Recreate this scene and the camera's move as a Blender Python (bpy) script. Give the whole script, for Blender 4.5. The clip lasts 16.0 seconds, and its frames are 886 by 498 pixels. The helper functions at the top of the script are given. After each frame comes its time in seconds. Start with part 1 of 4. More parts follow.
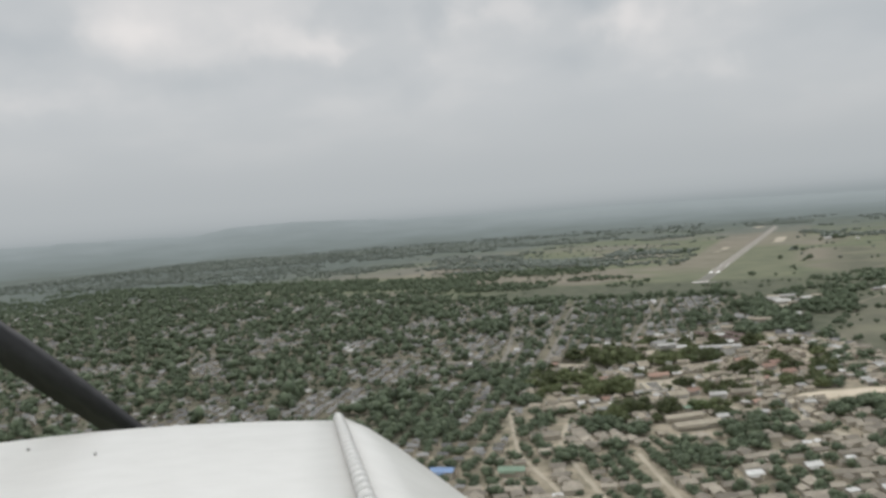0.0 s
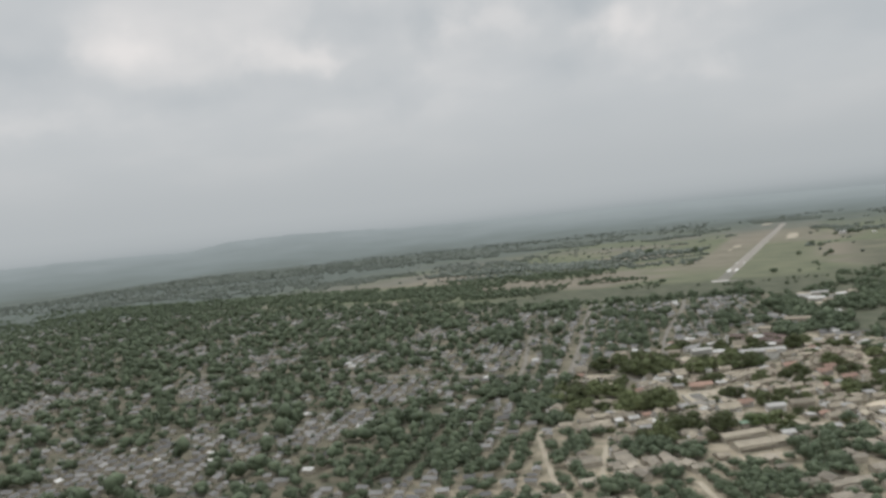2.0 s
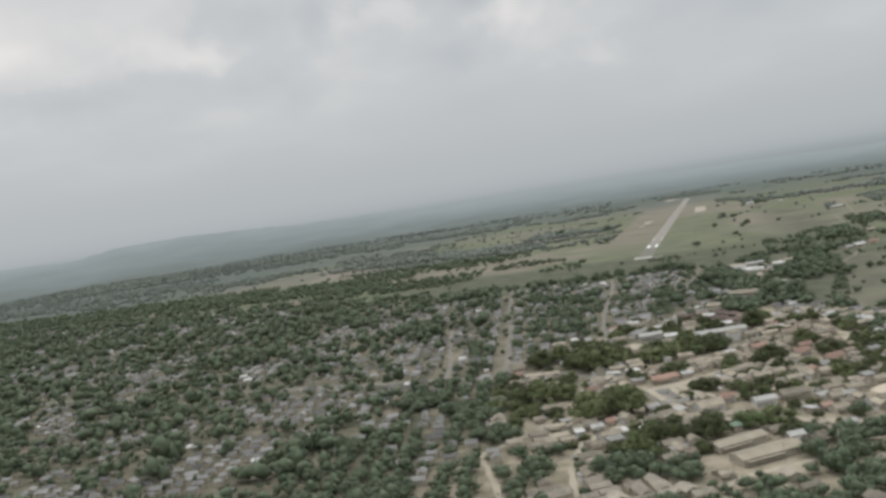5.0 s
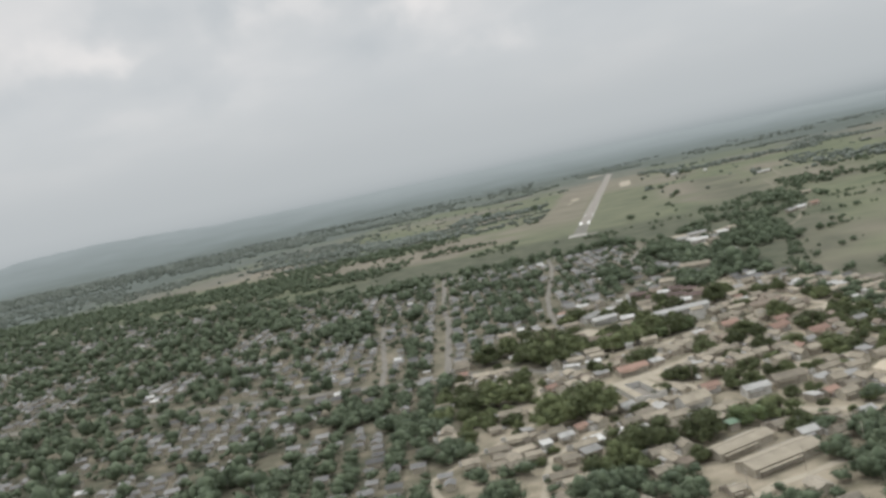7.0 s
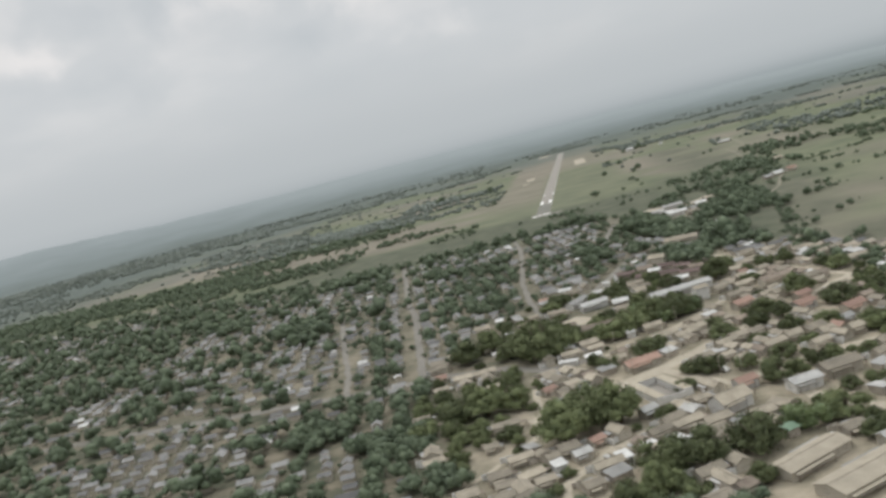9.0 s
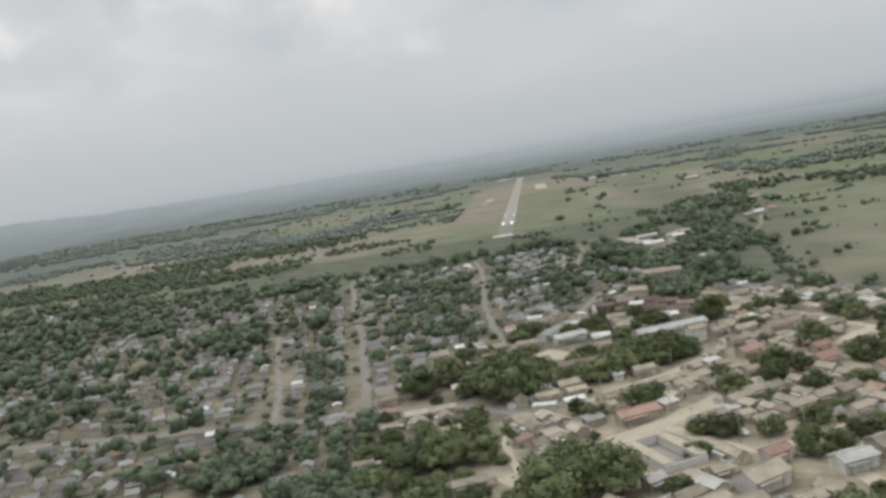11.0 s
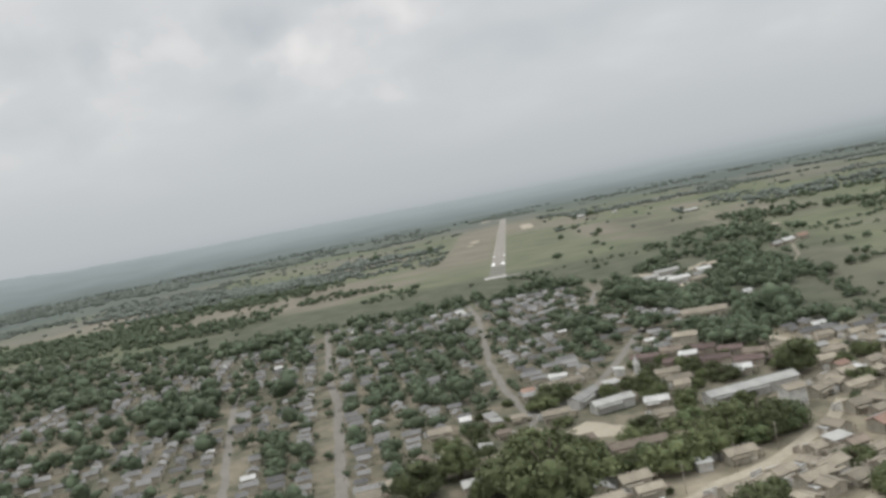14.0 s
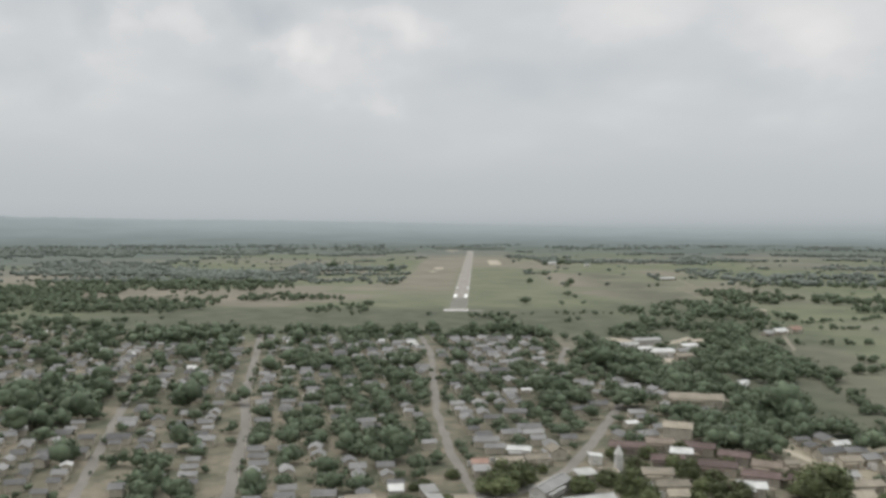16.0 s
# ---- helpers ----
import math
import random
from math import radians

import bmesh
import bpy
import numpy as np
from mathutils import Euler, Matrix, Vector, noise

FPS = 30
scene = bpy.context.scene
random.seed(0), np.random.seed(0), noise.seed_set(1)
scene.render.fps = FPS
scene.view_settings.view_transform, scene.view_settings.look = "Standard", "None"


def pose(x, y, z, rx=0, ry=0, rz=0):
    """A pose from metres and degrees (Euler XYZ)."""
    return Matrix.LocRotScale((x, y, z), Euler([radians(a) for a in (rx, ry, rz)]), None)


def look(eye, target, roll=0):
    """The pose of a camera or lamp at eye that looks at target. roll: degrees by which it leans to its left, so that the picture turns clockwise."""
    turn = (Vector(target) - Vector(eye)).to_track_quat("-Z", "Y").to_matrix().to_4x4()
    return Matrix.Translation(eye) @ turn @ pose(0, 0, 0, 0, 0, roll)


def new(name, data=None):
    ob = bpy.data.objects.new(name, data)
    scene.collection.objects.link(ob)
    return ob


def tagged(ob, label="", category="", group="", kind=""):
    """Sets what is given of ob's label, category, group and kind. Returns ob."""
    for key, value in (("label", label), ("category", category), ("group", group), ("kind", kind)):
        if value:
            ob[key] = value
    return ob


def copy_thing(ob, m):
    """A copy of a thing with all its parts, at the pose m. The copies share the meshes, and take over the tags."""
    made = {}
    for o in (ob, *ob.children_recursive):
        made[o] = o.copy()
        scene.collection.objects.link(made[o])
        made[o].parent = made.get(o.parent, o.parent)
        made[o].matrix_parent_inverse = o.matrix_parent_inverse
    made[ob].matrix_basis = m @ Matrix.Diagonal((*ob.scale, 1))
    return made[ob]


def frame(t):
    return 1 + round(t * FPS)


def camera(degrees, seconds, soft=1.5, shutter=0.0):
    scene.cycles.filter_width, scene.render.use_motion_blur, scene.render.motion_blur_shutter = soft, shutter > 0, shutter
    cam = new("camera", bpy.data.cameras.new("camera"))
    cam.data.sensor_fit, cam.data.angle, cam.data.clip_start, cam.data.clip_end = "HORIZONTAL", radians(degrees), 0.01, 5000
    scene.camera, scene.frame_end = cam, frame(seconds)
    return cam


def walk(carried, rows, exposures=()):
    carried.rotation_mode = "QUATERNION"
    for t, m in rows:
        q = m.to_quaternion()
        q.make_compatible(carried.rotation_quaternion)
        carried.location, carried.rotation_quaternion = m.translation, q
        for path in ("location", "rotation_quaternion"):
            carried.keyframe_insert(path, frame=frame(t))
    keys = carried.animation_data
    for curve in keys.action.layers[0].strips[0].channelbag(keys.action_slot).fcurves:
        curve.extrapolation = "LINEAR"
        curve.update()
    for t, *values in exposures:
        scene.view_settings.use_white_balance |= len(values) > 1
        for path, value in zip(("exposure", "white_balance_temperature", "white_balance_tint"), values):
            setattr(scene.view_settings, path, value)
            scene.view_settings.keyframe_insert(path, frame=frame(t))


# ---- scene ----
# Approach to a country airstrip. y runs along the runway, its near end is at the origin.
cam = camera(54.0, 16.0, soft=3.2)
# seconds, eye x y z, heading to the left of +y, pitch, lean
PATH = [
    (0.0, 172.3, -1183.8, 118.5, 24.12, -2.43, -4.42),
    (0.5, 164.1, -1170.4, 116.8, 23.81, -2.18, -3.75),
    (1.0, 156.0, -1157.0, 115.2, 23.60, -1.48, -4.01),
    (1.5, 147.8, -1143.5, 113.6, 23.68, -1.22, -4.38),
    (2.0, 139.9, -1129.9, 112.1, 23.96, -1.85, -6.14),
    (2.5, 132.0, -1116.2, 110.7, 23.77, -2.13, -6.47),
    (3.0, 124.5, -1102.4, 109.3, 22.45, -0.55, -7.20),
    (3.5, 117.3, -1088.5, 107.9, 21.01, -0.12, -6.89),
    (4.0, 110.6, -1074.4, 106.5, 19.88, -1.51, -6.18),
    (4.2, 108.1, -1068.7, 105.9, 19.47, -2.08, -6.46),
    (6.3, 87.5, -1007.0, 100.7, 15.15, -3.33, -12.40),
    (6.5, 85.3, -1001.2, 100.2, 14.75, -3.46, -12.32),
    (7.0, 79.7, -986.7, 99.0, 12.84, -4.76, -12.29),
    (7.5, 74.0, -972.4, 97.8, 10.82, -4.41, -14.90),
    (8.0, 68.7, -958.3, 96.5, 9.36, -4.90, -16.22),
    (8.5, 63.8, -944.2, 95.3, 9.85, -5.57, -15.49),
    (9.0, 59.1, -930.3, 93.8, 9.83, -6.27, -14.84),
    (9.2, 57.3, -924.7, 93.1, 8.90, -4.87, -13.69),
    (11.3, 41.9, -865.4, 84.4, 5.49, -5.91, -8.75),
    (11.5, 40.6, -859.6, 83.6, 4.73, -5.72, -8.55),
    (12.0, 37.5, -844.8, 81.7, 4.37, -5.37, -9.19),
    (12.5, 34.8, -829.8, 79.8, 5.19, -4.77, -11.46),
    (13.0, 32.3, -814.6, 78.1, 5.68, -3.96, -14.48),
    (13.5, 30.2, -799.0, 76.7, 5.22, -3.47, -13.36),
    (14.0, 28.2, -783.3, 75.5, 4.34, -3.01, -11.12),
    (14.5, 26.5, -767.4, 74.4, 2.67, -2.96, -7.76),
    (15.0, 24.8, -751.6, 73.3, 1.73, -2.41, -4.87),
    (15.5, 23.2, -735.7, 72.3, 1.36, -1.62, -2.52),
    (16.0, 21.6, -719.8, 71.4, 1.76, -1.66, 0.14),
]


def aim(x, y, z, yaw, pitch, lean):
    a, b = radians(yaw), radians(pitch)
    way = Vector((-math.sin(a) * math.cos(b), math.cos(a) * math.cos(b), math.sin(b)))
    return look((x, y, z), Vector((x, y, z)) + way, lean)


walk(cam, [(row[0], aim(*row[1:])) for row in PATH], [(0.0, -0.10, 6440, 12), (4.0, -0.10, 6440, 12), (7.0, 0.02, 6440, 12), (12.0, 0.05, 6440, 12), (16.0, 0.03, 6440, 12)])

# ---- sky and light ----
# cloud gaps and cloud bellies over the approach: bearing, height, half-width, half-height in degrees, strength
CLOUDS = [
    (-43.3, 12.8, 4.0, 1.5, 1.0), (-34.0, 11.8, 2.8, 1.3, 1.0), (-31.4, 10.7, 1.5, 0.9, 0.9), (-49.0, 8.6, 3.0, 1.1, 0.8), (-19.3, 12.4, 2.4, 1.2, 0.8),
    (-11.0, 11.0, 2.4, 0.9, 1.0), (-5.0, 13.0, 2.6, 1.5, 1.0), (-6.8, 7.8, 2.4, 0.7, 0.8), (9.0, 13.5, 5.0, 2.0, 0.7), (20.0, 12.0, 4.0, 1.8, 0.5),
    (-48.0, 11.8, 2.4, 1.3, -0.8), (-39.5, 9.0, 5.0, 1.1, -0.8), (-23.2, 12.6, 1.8, 1.4, -0.9), (-13.0, 13.2, 2.2, 1.1, -1.1), (-26.5, 8.3, 3.5, 0.9, -0.7),
    (-13.8, 9.0, 2.6, 0.9, -0.8), (-28.2, 13.2, 1.8, 1.3, -0.7), (20.0, 7.8, 5.0, 1.2, -0.5), (2.0, 9.5, 5.0, 1.4, -0.4),
]

SUN_AZ, SUN_EL = radians(-35), radians(52)


def make_world():
    w = bpy.data.worlds.new("overcast_sky")
    w.use_nodes = True
    nt = w.node_tree
    nt.nodes.clear()
    N = nt.nodes.new
    L = nt.links.new
    out, bg = N("ShaderNodeOutputWorld"), N("ShaderNodeBackground")
    co, sep = N("ShaderNodeTexCoord"), N("ShaderNodeSeparateXYZ")
    L(co.outputs["Generated"], sep.inputs[0])
    # cloud deck: the direction laid onto a flat layer
    lift = N("ShaderNodeMath")
    lift.operation = "MAXIMUM"
    lift.inputs[1].default_value = 0.0
    L(sep.outputs["Z"], lift.inputs[0])
    add = N("ShaderNodeMath")
    add.inputs[1].default_value = 0.34
    L(lift.outputs[0], add.inputs[0])
    flat = N("ShaderNodeVectorMath")
    flat.operation = "DIVIDE"
    both = N("ShaderNodeCombineXYZ")
    for k in range(3):
        L(add.outputs[0], both.inputs[k])
    L(co.outputs["Generated"], flat.inputs[0])
    L(both.outputs[0], flat.inputs[1])
    big, small = N("ShaderNodeTexNoise"), N("ShaderNodeTexNoise")
    for node, scale, detail, rough in ((big, 2.0, 3, 0.45), (small, 6.0, 4, 0.5)):
        node.inputs["Scale"].default_value = scale
        node.inputs["Detail"].default_value = detail
        node.inputs["Roughness"].default_value = rough
        L(flat.outputs[0], node.inputs["Vector"])
    mixn = N("ShaderNodeMix")
    mixn.inputs[0].default_value = 0.22
    L(big.outputs["Fac"], mixn.inputs[2])
    L(small.outputs["Fac"], mixn.inputs[3])
    # bearing and height of the line of sight, ruffled so that no edge is smooth
    def op(kind, a, b=None):
        m = N("ShaderNodeMath")
        m.operation = kind
        for k, v in enumerate((a, b)):
            if isinstance(v, (int, float)):
                m.inputs[k].default_value = v
            elif v is not None:
                L(v, m.inputs[k])
        return m.outputs[0]

    ruffle = N("ShaderNodeTexNoise")
    ruffle.inputs["Scale"].default_value, ruffle.inputs["Detail"].default_value = 14.0, 5
    L(co.outputs["Generated"], ruffle.inputs["Vector"])
    rc = N("ShaderNodeSeparateColor")
    L(ruffle.outputs["Color"], rc.inputs[0])
    bearing = op("MULTIPLY", op("ARCTAN2", sep.outputs["X"], sep.outputs["Y"]), 57.2958)
    height = op("MULTIPLY", op("ARCSINE", sep.outputs["Z"]), 57.2958)
    bearing = op("ADD", bearing, op("MULTIPLY", op("SUBTRACT", rc.outputs[0], 0.5), 9.0))
    height = op("ADD", height, op("MULTIPLY", op("SUBTRACT", rc.outputs[1], 0.5), 4.5))
    total = 0.0
    for a, b, wide, tall, strength in CLOUDS:
        u, v = op("DIVIDE", op("SUBTRACT", bearing, a), wide), op("DIVIDE", op("SUBTRACT", height, b), tall)
        bell = op("EXPONENT", op("MULTIPLY", op("ADD", op("MULTIPLY", u, u), op("MULTIPLY", v, v)), -1.0))
        total = op("ADD", total, op("MULTIPLY", bell, strength * 0.10))
    shade = op("ADD", op("ADD", op("MULTIPLY", op("SUBTRACT", mixn.outputs[0], 0.5), 0.5), 0.5), total)
    ramp = N("ShaderNodeValToRGB")
    e = ramp.color_ramp.elements
    e[0].position, e[0].color = 0.34, (0.485, 0.53, 0.55, 1)
    e[1].position, e[1].color = 0.66, (0.86, 0.84, 0.81, 1)
    m = e.new(0.5)
    m.color = (0.605, 0.632, 0.636, 1)
    L(shade, ramp.inputs[0])
    # haze under the deck, by height above the horizon
    haze = N("ShaderNodeValToRGB")
    h = haze.color_ramp.elements
    h[0].position, h[0].color = 0.0, (0.12, 0.145, 0.135, 1)
    h[1].position, h[1].color = 1.0, (0.61, 0.64, 0.65, 1)
    for z, col in ((-0.024, (0.270, 0.310, 0.312)), (-0.008, (0.330, 0.372, 0.378)), (0.002, (0.415, 0.452, 0.459)), (0.010, (0.450, 0.486, 0.492)), (0.022, (0.476, 0.510, 0.516)), (0.055, (0.498, 0.530, 0.536)), (0.11, (0.55, 0.58, 0.585))):
        h.new((z + 0.06) / 0.24).color = (*col, 1)
    span = N("ShaderNodeMapRange")
    span.inputs["From Min"].default_value = -0.06
    span.inputs["From Max"].default_value = 0.18
    L(sep.outputs["Z"], span.inputs["Value"])
    L(span.outputs[0], haze.inputs[0])
    veil = N("ShaderNodeMapRange")
    veil.interpolation_type = "SMOOTHSTEP"
    veil.inputs["From Min"].default_value = 0.03
    veil.inputs["From Max"].default_value = 0.20
    L(sep.outputs["Z"], veil.inputs["Value"])
    sky = N("ShaderNodeTexSky")
    sky.sky_type = "NISHITA"
    sky.sun_disc = False
    sky.sun_elevation, sky.sun_rotation = SUN_EL, SUN_AZ
    sky.dust_density = 4.0
    blue = N("ShaderNodeVectorMath")
    blue.operation = "SCALE"
    blue.inputs["Scale"].default_value = 0.05
    L(sky.outputs[0], blue.inputs[0])
    deck = N("ShaderNodeMix")
    deck.data_type = "RGBA"
    deck.inputs[0].default_value = 0.06
    L(ramp.outputs[0], deck.inputs[6])
    L(blue.outputs[0], deck.inputs[7])
    join = N("ShaderNodeMix")
    join.data_type = "RGBA"
    L(veil.outputs[0], join.inputs[0])
    L(haze.outputs[0], join.inputs[6])
    L(deck.outputs[2], join.inputs[7])
    # an overcast sky grows brighter towards the zenith
    zenith = N("ShaderNodeMapRange")
    zenith.interpolation_type = "SMOOTHSTEP"
    zenith.inputs["From Min"].default_value, zenith.inputs["From Max"].default_value = 0.34, 0.95
    zenith.inputs["To Min"].default_value, zenith.inputs["To Max"].default_value = 1.0, 2.75
    L(sep.outputs["Z"], zenith.inputs["Value"])
    glow = N("ShaderNodeVectorMath")
    glow.operation = "SCALE"
    L(join.outputs[2], glow.inputs[0])
    L(zenith.outputs[0], glow.inputs["Scale"])
    L(glow.outputs[0], bg.inputs["Color"])
    bg.inputs["Strength"].default_value = 1.0
    L(bg.outputs[0], out.inputs[0])
    scene.world = w


make_world()
sun = new("sun", bpy.data.lights.new("sun", "SUN"))
sun.data.energy, sun.data.angle, sun.data.color = 1.0, radians(16), (1.0, 0.96, 0.89)
sun.matrix_world = look((0, 0, 500), (0 - 100 * math.sin(SUN_AZ) * math.cos(SUN_EL), 0 - 100 * math.cos(SUN_AZ) * math.cos(SUN_EL), 500 - 100 * math.sin(SUN_EL)))


# ---- materials ----
def surface(name, a, b, scale=1.0, rough=0.85, fine=8.0, bump=0.25, vary=0.0, sheen=0.0, metal=0.0, island=False, spec=0.4):
    """Two colours mixed by coarse and fine noise; vary: brightness from piece to piece."""
    m = bpy.data.materials.new(name)
    m.use_nodes = True
    nt = m.node_tree
    N, L = nt.nodes.new, nt.links.new
    p = nt.nodes["Principled BSDF"]
    geo = N("ShaderNodeNewGeometry")
    n1, n2 = N("ShaderNodeTexNoise"), N("ShaderNodeTexNoise")
    for n, s, det in ((n1, scale, 4), (n2, scale * fine, 6)):
        n.inputs["Scale"].default_value = s
        n.inputs["Detail"].default_value = det
        L(geo.outputs["Position"], n.inputs["Vector"])
    half = N("ShaderNodeMix")
    half.inputs[0].default_value = 0.5
    L(n1.outputs["Fac"], half.inputs[2])
    L(n2.outputs["Fac"], half.inputs[3])
    ramp = N("ShaderNodeValToRGB")
    ramp.color_ramp.elements[0].position, ramp.color_ramp.elements[0].color = 0.36, (*a, 1)
    ramp.color_ramp.elements[1].position, ramp.color_ramp.elements[1].color = 0.64, (*b, 1)
    L(half.outputs[0], ramp.inputs[0])
    col = ramp.outputs[0]
    if vary:
        r = geo.outputs["Random Per Island"] if island else None
        if not island:
            r = N("ShaderNodeObjectInfo").outputs["Random"]
        mr = N("ShaderNodeMapRange")
        mr.inputs["To Min"].default_value, mr.inputs["To Max"].default_value = 1 - vary, 1 + vary
        L(r, mr.inputs["Value"])
        mul = N("ShaderNodeVectorMath")
        mul.operation = "SCALE"
        L(col, mul.inputs[0])
        L(mr.outputs[0], mul.inputs["Scale"])
        col = mul.outputs[0]
    L(col, p.inputs["Base Color"])
    p.inputs["Roughness"].default_value = rough
    p.inputs["Metallic"].default_value = metal
    p.inputs["Specular IOR Level"].default_value = spec
    if sheen:
        p.inputs["Sheen Weight"].default_value = sheen
        p.inputs["Sheen Roughness"].default_value = 0.6
        p.inputs["Sheen Tint"].default_value = (0.88, 0.98, 1.0, 1)
    if bump:
        bp = N("ShaderNodeBump")
        bp.inputs["Strength"].default_value = bump
        bp.inputs["Distance"].default_value = 0.2 if bump < 0.7 else 0.6
        L(n2.outputs["Fac"], bp.inputs["Height"])
        L(bp.outputs[0], p.inputs["Normal"])
    return m


M = {
    "fibre": surface("fibre_cement", (0.195, 0.171, 0.133), (0.338, 0.295, 0.229), 0.25, 0.9, 10, 0.2, 0.30),
    "pale_fibre": surface("pale_fibre_cement", (0.262, 0.230, 0.178), (0.365, 0.321, 0.250), 0.25, 0.9, 10, 0.2, 0.08),
    "zinc": surface("weathered_zinc", (0.232, 0.227, 0.212), (0.365, 0.356, 0.335), 0.3, 0.6, 10, 0.1, 0.30, metal=0.1),
    "thatch": surface("rusty_sheet", (0.150, 0.120, 0.094), (0.245, 0.200, 0.156), 0.4, 0.85, 8, 0.2, 0.25),
    "rust": surface("rusted_roof", (0.078, 0.054, 0.047), (0.145, 0.104, 0.092), 0.4, 0.85, 8, 0.2, 0.25),
    "leaf_bright": surface("bright_foliage", (0.065, 0.095, 0.034), (0.135, 0.165, 0.062), 0.35, 0.7, 5, 0.5, 0.3, sheen=0.1),
    "clay": surface("clay_tile", (0.235, 0.148, 0.115), (0.34, 0.225, 0.175), 0.5, 0.85, 8, 0.2, 0.2),
    "white_roof": surface("white_sheet", (0.40, 0.394, 0.372), (0.58, 0.57, 0.54), 0.4, 0.6, 8, 0.05, 0.1),
    "blue_roof": surface("blue_sheet", (0.07, 0.15, 0.30), (0.11, 0.21, 0.38), 0.4, 0.5, 8, 0.05),
    "green_roof": surface("green_sheet", (0.12, 0.185, 0.125), (0.17, 0.245, 0.17), 0.4, 0.6, 8, 0.05),
    "stucco": surface("painted_stucco", (0.38, 0.342, 0.278), (0.51, 0.468, 0.392), 0.5, 0.9, 8, 0.1, 0.22),
    "white_wall": surface("white_wall", (0.48, 0.465, 0.432), (0.62, 0.603, 0.568), 0.5, 0.85, 8, 0.05, 0.1),
    "block": surface("bare_block", (0.34, 0.30, 0.25), (0.48, 0.43, 0.36), 0.6, 0.95, 8, 0.2, 0.2),
    "wood": surface("dark_wood", (0.07, 0.05, 0.035), (0.14, 0.10, 0.07), 2.0, 0.7, 6, 0.1, 0.3),
    "pane": surface("dark_pane", (0.02, 0.022, 0.025), (0.03, 0.033, 0.036), 2.0, 0.15, 4, 0.0),
    "bark": surface("bark", (0.08, 0.06, 0.045), (0.15, 0.12, 0.09), 2.0, 0.9, 6, 0.3),
    "leaf": surface("foliage", (0.068, 0.084, 0.038), (0.146, 0.163, 0.075), 0.45, 0.85, 6, 0.4, 0.35, sheen=0.03, spec=0.2),
    "leaf_far": surface("far_foliage", (0.062, 0.083, 0.050), (0.124, 0.150, 0.090), 0.22, 0.85, 7, 0.4, 0.18, sheen=0.04, island=True, spec=0.2),
    # far trees: haze painted into the foliage, paler and greyer, with more sheen
    "leaf_hazed": surface("hazed_far_foliage", (0.080, 0.095, 0.073), (0.118, 0.134, 0.106), 0.04, 0.85, 6, 0.4, 0.20, sheen=0.14, island=True),
    "asphalt": surface("runway_asphalt", (0.192, 0.175, 0.152), (0.265, 0.242, 0.210), 0.05, 0.9, 12, 0.05),
    "paint": surface("runway_paint", (0.70, 0.69, 0.66), (0.85, 0.84, 0.81), 0.2, 0.8, 10, 0.0),
    "worn": surface("worn_asphalt", (0.120, 0.118, 0.098), (0.180, 0.174, 0.146), 0.05, 0.9, 12, 0.05),
    "bar": surface("thin_runway_paint", (0.44, 0.43, 0.40), (0.60, 0.59, 0.56), 0.2, 0.85, 10, 0.0),
    "faded": surface("worn_runway_paint", (0.27, 0.255, 0.225), (0.38, 0.365, 0.335), 0.2, 0.85, 10, 0.0),
    "dirt": surface("dirt_road", (0.145, 0.134, 0.116), (0.215, 0.198, 0.172), 0.08, 0.95, 14, 0.15),
    "straw_soil": surface("straw_and_soil", (0.165, 0.152, 0.112), (0.235, 0.210, 0.158), 0.05, 0.95, 14, 0.1),
    "sand": surface("pale_sand", (0.42, 0.36, 0.27), (0.52, 0.45, 0.35), 0.05, 0.95, 14, 0.1),
    "tan": surface("bleached_soil", (0.285, 0.250, 0.193), (0.395, 0.350, 0.273), 0.05, 0.95, 14, 0.1),
    "tan_roof": surface("dusty_far_roofs", (0.172, 0.152, 0.122), (0.300, 0.265, 0.213), 0.2, 0.9, 8, 0.1, 0.35, island=True),
    "far_roof": surface("far_roofs", (0.120, 0.117, 0.112), (0.215, 0.208, 0.198), 0.2, 0.85, 8, 0.1, 0.5, sheen=0.04, island=True),
}


# ---- helpers of this scene ----
def mesh(name, verts, faces, *mats, index=None, smooth=False):
    me = bpy.data.meshes.new(name)
    me.from_pydata([tuple(v) for v in verts], [], [tuple(f) for f in faces])
    for m in mats:
        me.materials.append(m)
    if index is not None:
        me.polygons.foreach_set("material_index", index)
    if smooth:
        me.polygons.foreach_set("use_smooth", [True] * len(me.polygons))
    me.update()
    return me


def from_bm(name, bm, *mats, smooth=False):
    me = bpy.data.meshes.new(name)
    bm.to_mesh(me)
    bm.free()
    for m in mats:
        me.materials.append(m)
    if smooth:
        me.polygons.foreach_set("use_smooth", [True] * len(me.polygons))
    return me


def part(name, me, parent, label=""):
    ob = new(name, me)
    ob.parent = parent
    if label:
        ob["label"] = label
    return ob


def box(bm, x0, x1, y0, y1, z0, z1):
    m = Matrix.Translation(((x0 + x1) / 2, (y0 + y1) / 2, (z0 + z1) / 2)) @ Matrix.Diagonal((x1 - x0, y1 - y0, z1 - z0, 1))
    return bmesh.ops.create_cube(bm, size=1, matrix=m)["verts"]


def smooth01(a, b, v):
    u = np.clip((v - a) / (b - a), 0, 1)
    return u * u * (3 - 2 * u)


rng = np.random.RandomState(7)


def field(x, y, scale, seed=0.0):
    """Smooth noise about 0 over the plan."""
    return noise.noise(Vector((x * scale + seed, y * scale - seed, seed)))


